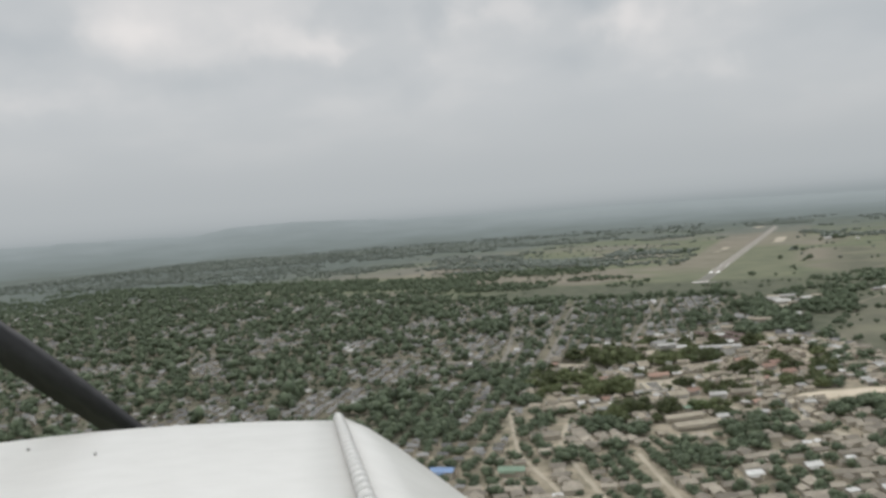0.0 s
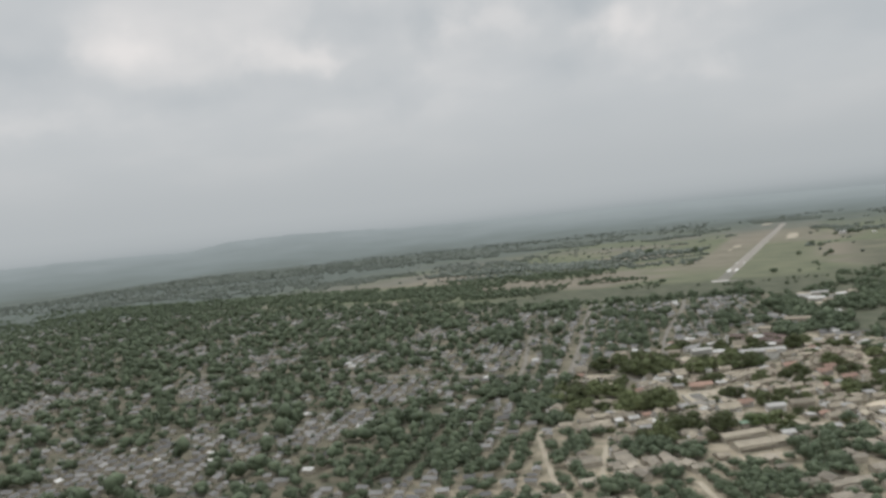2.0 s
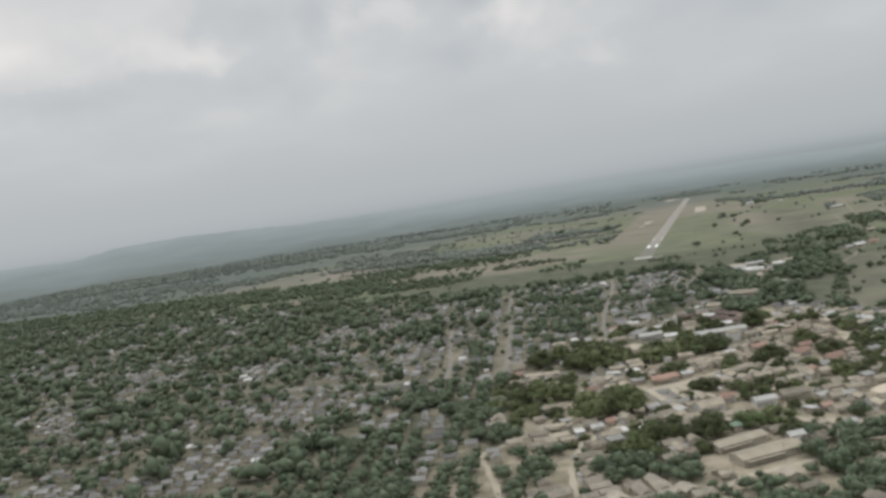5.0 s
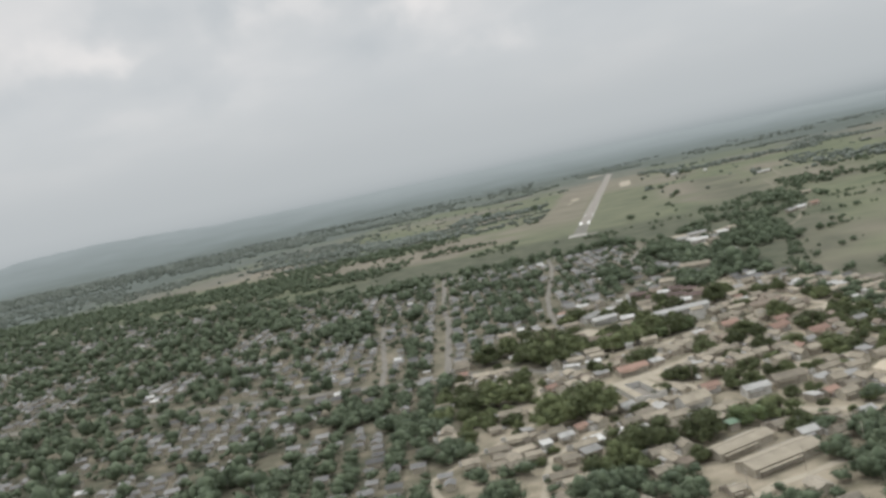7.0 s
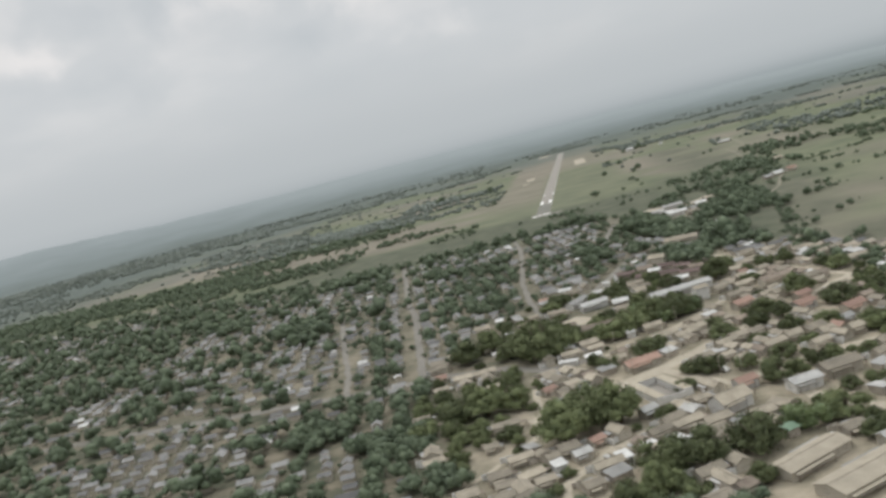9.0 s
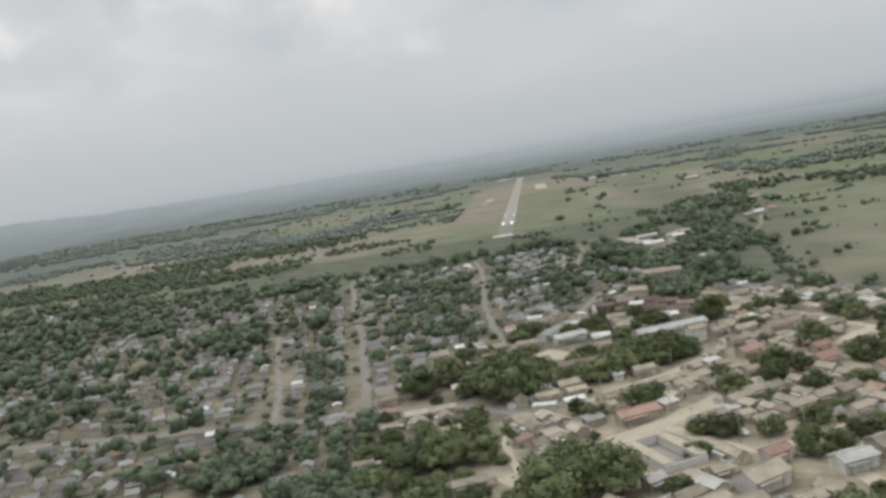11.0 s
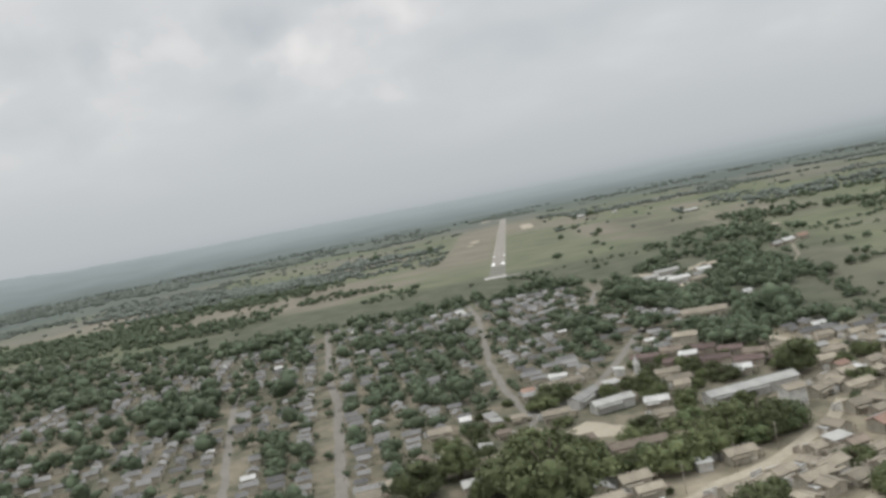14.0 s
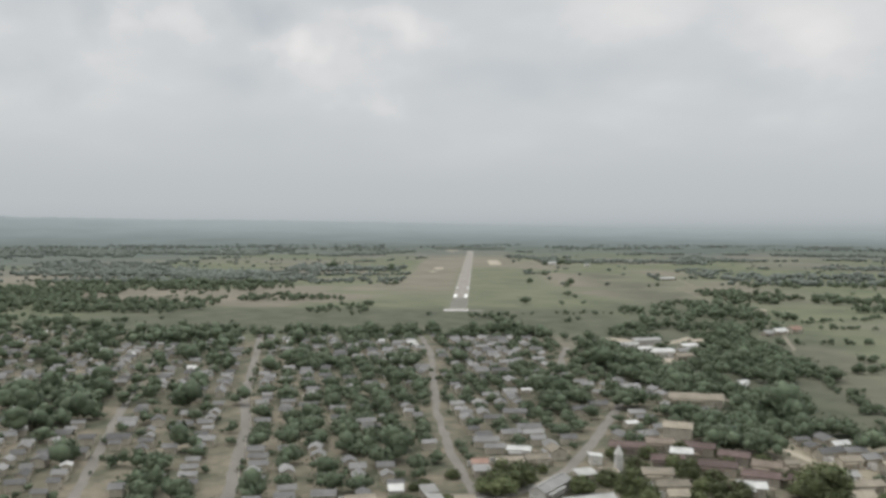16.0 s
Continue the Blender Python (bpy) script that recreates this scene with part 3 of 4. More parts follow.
def make_house(w, d, h, rise, roof, wall, label, kind="gable", name="house", category="house", storeys=1):
    base = new(name)
    bm, r = gable(w, d, h, rise) if kind == "gable" else shed(w, d, h, rise)
    part("wall", from_bm("wall", bm, M[wall]), base)
    top = part("roof", from_bm("roof", r, M[roof]), base)
    if kind == "gable":
        bm = bmesh.new()
        box(bm, -w / 2 - 0.5, w / 2 + 0.5, -0.16, 0.16, h + rise + 0.1, h + rise + 0.22)
        part("ridge_cap", from_bm("ridge_cap", bm, M[roof]), top)
    opening(base, "door", -w * 0.12, -d / 2, 0, 0.95, 2.05, 0, M["wood"])
    for s in range(storeys):
        z = 0.95 + 2.8 * s
        for x in (-w * 0.34, w * 0.24) if w < 12 else np.linspace(-w * 0.4, w * 0.4, int(w / 3.2)):
            if s or abs(x + w * 0.12) > 1.3:
                opening(base, "window", x, -d / 2, z, 1.3, 1.15, 0, M["pane"])
        opening(base, "window", w / 2, d * 0.12, z, 1.2, 1.1, 90, M["pane"])
        opening(base, "window", -w / 2, d * 0.12, z, 1.2, 1.1, -90, M["pane"])
        opening(base, "window", w * 0.15, d / 2, z, 1.2, 1.1, 180, M["pane"])
    if kind == "gable" and storeys == 1:
        # lean-to over the porch and a low annex behind
        px, pw, pd = -w * 0.16, w * 0.62, 1.5
        bm = bmesh.new()
        box(bm, px - pw / 2, px + pw / 2, -d / 2 - pd, -d / 2 - 0.52, h - 0.52, h - 0.44)
        for v in bm.verts:
            v.co.z -= (-d / 2 - 0.5 - v.co.y) * 0.16
        porch = part("porch_roof", from_bm("porch_roof", bm, M[roof]), base)
        for s in (-1, 1):
            bm = bmesh.new()
            box(bm, px + s * (pw / 2 - 0.15) - 0.06, px + s * (pw / 2 - 0.15) + 0.06, -d / 2 - pd + 0.1, -d / 2 - pd + 0.22, -0.1, h - 0.72)
            part("post", from_bm("post", bm, M["wood"]), porch)
        ax, aw, ad = w * 0.2, w * 0.5, 1.7
        bm = bmesh.new()
        box(bm, ax - aw / 2, ax + aw / 2, d / 2 + 0.003, d / 2 + ad, -0.2, h - 0.62)
        annex = part("annex", from_bm("annex", bm, M["block"]), base)
        bm = bmesh.new()
        box(bm, ax - aw / 2 - 0.25, ax + aw / 2 + 0.25, d / 2 + 0.53, d / 2 + ad + 0.3, h - 0.5, h - 0.42)
        for v in bm.verts:
            v.co.z -= (v.co.y - d / 2) * 0.05
        part("annex_roof", from_bm("annex_roof", bm, M["zinc" if roof != "zinc" else "fibre"]), annex)
        # open side shelter on two posts
        lx, ld = w / 2 + 0.55, d * 0.55
        bm = bmesh.new()
        box(bm, lx, lx + 1.7, -d * 0.05 - ld / 2, -d * 0.05 + ld / 2, h - 0.42, h - 0.35)
        for v in bm.verts:
            v.co.z -= (v.co.x - lx) * 0.14
        shelter = part("shelter_roof", from_bm("shelter_roof", bm, M["zinc" if w < 6 else "thatch"]), base)
        for q in (-1, 1):
            bm = bmesh.new()
            y = -d * 0.05 + q * (ld / 2 - 0.15)
            box(bm, lx + 1.5, lx + 1.62, y - 0.06, y + 0.06, -0.1, h - 0.63)
            part("post", from_bm("post", bm, M["wood"]), shelter)
    return tagged(base, label, category, "houses of the town" if name == "house" else "")


def place(ob, x, y, turn=0.0, z=0.0):
    ob.matrix_basis = pose(x, y, z, 0, 0, turn)
    return ob


# large and singular buildings first
SPECIAL = []


def single(x, y, turn, w, d, h, rise, roof, wall, label, kind="gable", storeys=1, name="house", category="house"):
    place(make_house(w, d, h, rise, roof, wall, label, kind, name, category, storeys), x, y, turn)
    SPECIAL.append((x, y, max(w, d) / 2 + 2))


single(65, -619, 22, 12.6, 5.0, 2.8, 1.3, "clay", "stucco", "long low house with an orange clay-tile roof beside a dirt street")
single(111, -376, -14, 20.0, 7.0, 3.4, 1.5, "fibre", "stucco", "long grey-brown barn roof standing among trees", name="barn", category="barn")
single(96, -723, 36, 20.5, 6.8, 2.5, 1.0, "pale_fibre", "stucco", "long row of classrooms under a grey-brown sheet roof", name="school_block", category="school")
single(105, -736.5, 33, 24.0, 8.6, 2.5, 1.1, "pale_fibre", "stucco", "long row of classrooms under a pale grey sheet roof", name="school_block", category="school")
single(86, -677, 32, 10.7, 6.8, 3.6, 2.0, "fibre", "white_wall", "white-walled house with a tall grey gable roof")
single(90, -435, -20, 8.8, 6.3, 5.6, 1.2, "fibre", "stucco", "cream two-storey house with rows of dark windows", storeys=2)
single(37, -455, -10, 6.5, 3.6, 2.8, 0.7, "white_roof", "white_wall", "small white house with a bright white roof")
single(51, -505, 20, 13.5, 5.0, 3.0, 1.1, "zinc", "white_wall", "white hall with a long pale zinc roof")
single(43, -492, 58, 14.9, 4.5, 3.0, 1.0, "zinc", "white_wall", "narrow white school wing with a zinc roof", name="school_block", category="school")
single(92, -516, 17, 29.8, 5.9, 3.2, 1.2, "zinc", "white_wall", "long white school wing with a pale zinc roof", name="school_block", category="school")
single(99, -534, 17, 6.0, 5.0, 5.4, 0.9, "fibre", "white_wall", "white two-storey house with dark windows", storeys=2)
for x, y, turn, w, d, roof, label in (
        (71, -449, -12, 10.5, 4.6, "rust", "low house under a dark red-brown rusty roof"), (82, -444, -10, 8.0, 4.6, "thatch", "house under a brown sheet roof beside trees"), (93, -449, -22, 9.5, 5.0, "rust", "workshop under a dark red-brown rusty roof"),
        (101, -459, -25, 8.5, 4.8, "rust", "workshop under a dark red-brown rusty roof"), (86, -456, -14, 6.0, 4.0, "white_roof", "small store with a white sheet roof between rusty roofs"), (80, -464, -8, 9.0, 5.0, "rust", "low house under a dark red-brown rusty roof"),
        (93, -470, -16, 10.0, 5.0, "rust", "workshop under a dark red-brown rusty roof"), (107, -470, -28, 7.5, 4.6, "thatch", "house under a brown sheet roof beside trees"), (102, -480, -22, 9.5, 4.8, "rust", "low store under a dark red-brown roof"),
        (96, -490, -10, 7.0, 4.4, "white_roof", "small store with a white sheet roof between rusty roofs"), (112, -484, -28, 7.0, 4.6, "rust", "low store under a dark red-brown roof"), (74, -478, -5, 8.0, 4.6, "fibre", "house under a weathered grey-brown roof"),
        (52, -552, 6, 15.0, 5.0, "thatch", "long low house under a brown roof inside a grove"), (65, -553, -18, 7.0, 4.6, "thatch", "house under a brown sheet roof beside trees"), (64, -512, -5, 7.0, 4.4, "white_roof", "low white outbuilding beside the earth lot")):
    single(x, y, turn, w, d, 2.7, 1.0, roof, "stucco" if roof != "rust" else "block", label)
SPECIAL.append((46, -526, 8))
SPECIAL += [(114, -190, 9), (116, -210, 10), (122, -240, 11), (124, -268, 10), (124, -290, 8), (150, -182, 9), (141, -346, 8), (143, -355, 5)]
SPECIAL += [(155, -664, 8), (168, -657, 11), (176, -668, 9), (186, -648, 12), (196, -658, 9), (204, -640, 12), (222, -636, 12), (244, -632, 12)]
single(38, -597, -8, 7.0, 2.0, 1.9, 0.3, "white_roof", "white_wall", "low white kiosk row beside the crossroad", name="kiosk", category="kiosk", kind="shed")
single(48, -596, 15, 6.4, 2.3, 2.1, 0.4, "white_roof", "white_wall", "low white kiosk beside the crossroad", name="kiosk", category="kiosk", kind="shed")
single(108, -672, 18, 8.8, 5.9, 3.0, 1.0, "zinc", "white_wall", "hall with a bright zinc roof between trees")
single(120, -665, 18, 11.2, 6.8, 3.2, 1.2, "fibre", "stucco", "hall under a broad cream sheet roof")
single(96, -705, 30, 3.6, 2.8, 2.4, 0.4, "green_roof", "block", "small shed with a teal-green roof beside trees", name="hut", category="hut", kind="shed")
single(93, -662, 25, 6.5, 4.5, 2.8, 1.0, "clay", "white_wall", "house with a faded pink clay roof")
single(130, -587, 30, 8.4, 5.4, 2.8, 1.2, "clay", "white_wall", "house with a bright red clay roof beside a tree")
single(143, -604, 30, 8.4, 5.0, 2.8, 1.2, "clay", "stucco", "house with a dull red clay roof and cream walls")
single(133, -573, 30, 6.5, 4.5, 2.8, 1.0, "clay", "stucco", "small house with a red roof behind a tree")
single(131, -535, 20, 13.0, 5.9, 3.0, 1.2, "thatch", "stucco", "long house under a warm brown roof with orange walls")
single(124, -251, 8, 14.0, 7.2, 3.6, 1.2, "white_roof", "white_wall", "white-roofed works hall at the edge of town", name="works_hall", category="hall")
single(112, -224, 12, 10.2, 5.4, 3.4, 1.0, "zinc", "white_wall", "zinc-roofed works hall at the edge of town", name="works_hall", category="hall")
single(126, -204, 12, 15.8, 5.4, 3.4, 1.0, "zinc", "white_wall", "works hall under a blue-grey zinc roof", name="works_hall", category="hall")
single(145, -226, 20, 9.3, 6.3, 3.2, 1.0, "white_roof", "stucco", "low workshop with a bright white roof", name="works_hall", category="hall")
single(138, -244, 25, 8.4, 4.5, 3.0, 0.9, "zinc", "stucco", "low workshop with a zinc roof", name="works_hall", category="hall")
single(118, -238, 10, 8, 5.0, 3.0, 0.9, "white_roof", "stucco", "small white-roofed store beside works halls", name="works_hall", category="hall")
single(134, -262, 15, 9, 5.0, 3.0, 0.9, "fibre", "stucco", "small grey store beside works halls", name="works_hall", category="hall")
single(155, -205, 25, 8.4, 5.4, 3.0, 0.9, "fibre", "stucco", "low workshop with a grey roof", name="works_hall", category="hall")
single(141, -338, 20, 4.2, 2.9, 2.6, 0.8, "white_roof", "white_wall", "tiny white-roofed hut among dark trees", name="hut", category="hut")
single(222, -152, 30, 10.2, 5.4, 3.0, 1.3, "white_roof", "stucco", "farmhouse with a white roof by a field")
single(236, -140, 30, 9.3, 5.4, 3.0, 1.3, "clay", "stucco", "farmhouse with a faded red roof by a field")
single(212, -160, 30, 8.4, 4.5, 2.8, 1.0, "zinc", "block", "zinc-roofed farm shed by a field", name="farm_shed", category="shed")
single(165, 799, 5, 14.0, 9.0, 4.2, 1.4, "white_roof", "white_wall", "small white hangar near the runway", name="hangar", category="hangar")
single(273, 393, 5, 17.7, 5.4, 3.0, 1.1, "white_roof", "stucco", "long white-roofed farm shed in a field", name="farm_shed", category="shed")
single(220, 757, 0, 6.5, 4.5, 3.0, 1.0, "white_roof", "white_wall", "small white hut in the open field", name="hut", category="hut")
single(252, -25, 10, 8.4, 5.4, 3.0, 1.1, "fibre", "stucco", "farmhouse under a brown roof beside a track")
single(8, -836, 10, 10.2, 6.3, 3.4, 1.2, "blue_roof", "stucco", "house with a bright blue sheet roof")
single(38, -828, 12, 11.2, 5.4, 3.0, 1.2, "green_roof", "stucco", "house with a green sheet roof")
single(160, -800, 30, 6.5, 5.0, 2.8, 1.1, "white_roof", "stucco", "house with a bright white roof")
single(138, -815, 30, 6.5, 5.4, 2.8, 1.1, "white_roof", "stucco", "house with a broad white roof")
single(111, -566, 30, 8.4, 5.0, 2.8, 1.1, "clay", "stucco", "house with a red clay roof")


def make_yard():
    """A walled court with low wings on three sides."""
    base = new("courtyard_school")
    for name, x, y, w, d in (("north_wing", 0, 11, 16, 4), ("west_wing", -6.2, -2.2, 3.6, 22), ("east_wing", 6.2, -2.2, 3.6, 22)):
        bm = bmesh.new()
        box(bm, x - w / 2, x + w / 2, y - d / 2, y + d / 2, -0.2, 2.7)
        wing = part(name, from_bm(name, bm, M["white_wall"]), base)
        bm = bmesh.new()
        box(bm, x - w / 2 - 0.3, x + w / 2 + 0.3, y - d / 2 - 0.003, y + d / 2 + 0.003, 2.703, 2.85 + 0.004 * x)
        part("roof", from_bm("roof", bm, M["tan"]), wing)
    bm = bmesh.new()
    box(bm, -8, 8, -13.6, -13.3, -0.2, 2.2)
    part("front_wall", from_bm("front_wall", bm, M["white_wall"]), base)
    bm = bmesh.new()
    box(bm, -4.2, 4.2, -13.2, 8.9, -0.1, 0.10)
    part("court", from_bm("court", bm, M["dirt"]), base, "swept pale earth court")
    bm = bmesh.new()
    box(bm, -3.0, 3.0, -7, 6, -0.05, 0.14)
    part("playground", from_bm("playground", bm, M["asphalt"]), base, "grey concrete playground")
    tagged(base, "white walled school court with flat grey wings", "school")
    place(base, 67.5, -649, 22)
    base.scale = (0.78, 0.88, 0.85)
    SPECIAL.append((66, -649, 13))


make_yard()


def make_tower():
    base = new("bell_tower")
    bm = bmesh.new()
    box(bm, -1.3, 1.3, -1.3, 1.3, -0.2, 6.0)
    part("shaft", from_bm("shaft", bm, M["white_wall"]), base)
    bm = bmesh.new()
    bmesh.ops.create_cone(bm, cap_ends=True, segments=4, radius1=2.1, radius2=0.05, depth=3.4, matrix=pose(0, 0, 7.7, 0, 0, 45))
    part("spire", from_bm("spire", bm, M["white_wall"]), base)
    for a in range(4):
        opening(base, "window", 1.3 * math.sin(radians(90 * a)), -1.3 * math.cos(radians(90 * a)), 3.9, 1.0, 1.5, 90 * a, M["pane"])
    tagged(base, "small white bell tower with a pointed spire", "tower")
    place(base, 65, -468, 10)
    SPECIAL.append((65, -468, 3))
    base.scale = (0.75, 0.75, 0.8)


make_tower()

GROVES = [(58, -721, 11), (129, -759, 8), (142, -743, 7), (154, -754, 6), (78, -784, 5), (146, -633, 8), (152, -666, 6), (141, -692, 6), (171, -704, 8), (163, -740, 6), (30, -552, 14), (78, -554, 11), (74, -538, 8), (88, -548, 6), (60, -538, 8), (50, -566, 9), (98, -398, 9), (122, -405, 9), (115, -418, 14), (133, -425, 10), (100, -405, 8), (-140, -375, 26), (-125, -412, 14), (-75, -472, 11), (-59, -291, 14), (-152, -195, 24), (-16, -452, 8), (-225, -300, 16), (-60, -625, 18), (-25, -650, 15), (128, -737, 12), (140, -722, 12), (168, -630, 11), (190, -684, 13), (172, -690, 10), (60, -745, 13), (78, -750, 11), (20, -740, 12), (5, -690, 10), (110, -790, 13), (135, -770, 12), (60, -800, 12), (-30, -760, 15), (-90, -700, 16)]
# trees that stand out one by one: x, y, crown radius
TREES_SOUTH = [(144, -587, 6.1), (131, -616, 4.4), (141, -624, 2.6), (118, -614, 3.7), (97, -604, 4.8), (97, -644, 3.5), (86, -639, 4.8), (110, -639, 3.8), (104, -660, 5.3), (110, -660, 3.2), (117, -653, 3.3), (119, -680, 2.6), (112, -698, 5.6), (102, -700, 5.3), (86, -710, 6.5), (73, -713, 6.7), (63, -711, 6.3), (67, -674, 3.3), (76, -653, 3.0), (80, -636, 3.0), (53, -612, 3.6), (48, -605, 3.0), (11, -604, 3.0), (-1, -605, 3.0), (37, -679, 8.0), (46, -668, 8.2), (54, -672, 7.2)]
TREES_MID = [(44, -649, 7.0), (37, -655, 5.8), (144, -628, 5.0), (126, -679, 2.7), (84, -729, 3.4), (-1, -636, 6.9), (9, -638, 7.0), (18, -635, 6.0), (-8, -560, 7.0), (3, -548, 6.1), (134, -563, 5.4), (139, -558, 3.4), (159, -534, 4.6), (110, -599, 4.3), (121, -592, 3.9), (116, -583, 5.1), (68, -606, 5.6), (74, -599, 3.0), (27, -575, 11.0), (19, -562, 8.3), (36, -570, 8.0), (28, -552, 8.0), (21, -540, 6.0)]
TREES_NORTH = [(53, -371, 10.0), (63, -384, 6.5), (83, -385, 7.0), (82, -470, 3.8), (64, -497, 5.0), (52, -489, 3.2), (33, -483, 6.0), (73, -512, 3.4), (75, -556, 6.9), (84, -553, 7.0), (66, -564, 6.7), (90, -552, 5.7), (56, -570, 6.6), (52, -545, 4.5), (101, -445, 7.0), (111, -449, 7.0), (104, -420, 6.4), (115, -488, 6.5), (135, -408, 9.5), (132, -390, 8.1), (136, -493, 3.9), (144, -501, 4.2), (164, -474, 5.8), (147, -448, 5.3), (89, -520, 2.9), (-11, -345, 6.5), (-1, -458, 6.7), (85, -291, 9.0), (103, -291, 8.0), (15, -275, 6.1), (47, -160, 7.5), (-6, -296, 5.9)]
TREES_SCHOOL = [(82, -479, 3.6), (90, -493, 4.4), (65, -503, 4.2), (71, -522, 3.4), (87, -526, 3.0), (95, -540, 2.8), (29, -490, 4.8), (52, -490, 3.4), (99, -432, 5.0), (107, -439, 5.6), (113, -451, 5.4), (111, -501, 6.0), (126, -502, 3.4), (135, -494, 3.2), (74, -440, 3.4), (70, -470, 3.2), (60, -482, 3.2), (108, -492, 3.2), (88, -379, 5.0), (53, -386, 6.5), (87, -450, 2.4), (76, -455, 2.6), (97, -464, 2.6), (90, -478, 2.8), (110, -477, 2.6), (66, -456, 2.6), (84, -488, 2.8), (104, -447, 2.8), (80, -497, 2.6), (99, -452, 2.4), (86, -470, 2.6), (108, -462, 2.8)]
LISTED = TREES_SCHOOL + TREES_SOUTH + TREES_MID + TREES_NORTH


def busy(x, y, r):
    return any(math.hypot(x - a, y - b) < s + r for a, b, s in SPECIAL)


def near_street(x, y, r):
    return any(to_line(x, y, pts) < width / 2 + r for pts, width in STREETS.values())


def in_grove(x, y, r=0.0):
    if any(math.hypot(x - a, y - b) < 0.72 * s + 1.5 + r for a, b, s in LISTED):
        return True
    return any(math.hypot(x - a, y - b) < s + r for a, b, s in GROVES)


HOUSE_KINDS = [
    (7.0, 4.8, 2.3, 0.9, "fibre", "stucco", "gable", "low house under a weathered grey-brown sheet roof"),
    (5.9, 4.3, 2.2, 0.75, "fibre", "block", "gable", "bare-block house under a dusty grey-brown roof"),
    (8.2, 5.1, 2.35, 1.0, "fibre", "stucco", "gable", "broad house under a pale weathered sheet roof"),
    (5.4, 4.2, 2.2, 0.5, "zinc", "block", "shed", "small house under a single-slope zinc roof"),
    (6.4, 4.6, 2.3, 0.85, "zinc", "stucco", "gable", "house under a light grey zinc roof"),
    (5.8, 4.4, 2.2, 0.8, "thatch", "block", "gable", "house under a rusty brown sheet roof"),
    (6.8, 4.6, 2.3, 0.9, "clay", "stucco", "gable", "house under a faded red clay roof"),
    (4.4, 3.8, 2.2, 0.4, "white_roof", "white_wall", "shed", "small house under a white sheet roof"),
]
ODDS = [0.31, 0.25, 0.20, 0.07, 0.05, 0.06, 0.02, 0.04]


def plots():
    """Building plots on two street grids: west and north of the avenue, and south-east of it."""
    out = []
    for turn, ox, oy, cw, cd, south_east in ((12, -60, -420, 9.0, 8.0, False), (28, 90, -640, 7.6, 6.4, True)):
        c, s = math.cos(radians(turn)), math.sin(radians(turn))
        for i in range(-110, 60):
            for j in range(-90, 90):
                u, v = i * cw + rng.uniform(-1.3, 1.3), j * cd + rng.uniform(-0.9, 0.9)
                x, y = ox + u * c - v * s, oy + u * s + v * c
                if in_town(x, y) < 6 or x < -1050 or x > 330 or y < -900 or y < -0.81 * x - 1070:
                    continue
                se = x > 25 and y < np.interp(x, [25, 38, 78, 99, 140], [-590, -600, -574, -541, -472])
                if se != south_east:
                    continue
                out.append((x, y, turn + (90 if rng.rand() < 0.28 else 0) + rng.uniform(-9, 9), se))
    return out


templates = [make_house(*k[:6], k[7], k[6]) for k in HOUSE_KINDS]
for k, (white, long_side) in {0: (True, 2.6), 1: (False, 2.2), 2: (True, 3.0), 5: (False, 2.4), 6: (True, 2.0)}.items():
    # low yard walls behind the house
    w, d = HOUSE_KINDS[k][:2]
    for x, y, sx, sy in ((-w / 2 + 0.1, d / 2 + long_side / 2 + 0.55, 0.16, long_side), (w * 0.08 - w / 2 + 0.1, d / 2 + long_side + 0.6, w * 0.6, 0.16)):
        bm = bmesh.new()
        box(bm, x - sx / 2, x + sx / 2, y - sy / 2, y + sy / 2, -0.2, 1.7)
        part("yard_wall", from_bm("yard_wall", bm, M["white_wall" if white else "block"]), templates[k], "low masonry yard wall")
used = set()
far_houses, trees, near_houses = [], [], 0
all_plots = plots()
all_plots.sort(key=lambda p: (p[0] - 85) ** 2 * 1.2 + (p[1] + 600) ** 2 * 0.6)
for x, y, turn, se in all_plots:
    if busy(x, y, 3.4):
        continue
    street = near_street(x, y, 3.0)
    if in_grove(x, y, 1.0):
        continue
    wild = field(x, y, 0.018, 5.5)
    mapped = 20 < x < 155 and -720 < y < -430
    between = -75 < x < 34 and -600 < y < -180
    p_tree = (0.64 if x > 95 and y < -690 else 0.05 if mapped else 0.60 if x < 34 and y < -600 else 0.50 if between else 0.46 if x > 0 else 0.70 if x > -250 else 0.80) + (0.15 if mapped else 0.45 if between else 0.9) * wild
    if street:
        if not near_street(x, y, 1.2) and rng.rand() < 0.6:
            trees.append((x, y, rng.uniform(1.8, 2.8)))
        continue
    if rng.rand() < p_tree:
        trees.append((x, y, rng.uniform(2.6, 4.6) if x > 0 else rng.uniform(3.2, 5.6)))
        continue
    k = rng.choice(len(HOUSE_KINDS), p=ODDS)
    if near_houses < 298:
        m = pose(x, y, 0, 0, 0, turn) @ Matrix.Diagonal((rng.uniform(0.72, 1.12), rng.uniform(0.8, 1.12), rng.uniform(0.88, 1.1), 1))
        if k not in used:
            used.add(k)
            templates[k].matrix_basis = m
        else:
            copy_thing(templates[k], m)
        near_houses += 1
    else:
        far_houses.append((x, y, turn, k))
    if rng.rand() < (0.16 if mapped else 0.40):
        a = rng.uniform(0, 6.28)
        trees.append((x + 4.6 * math.cos(a), y + 4.0 * math.sin(a), rng.uniform(1.1, 2.2)))


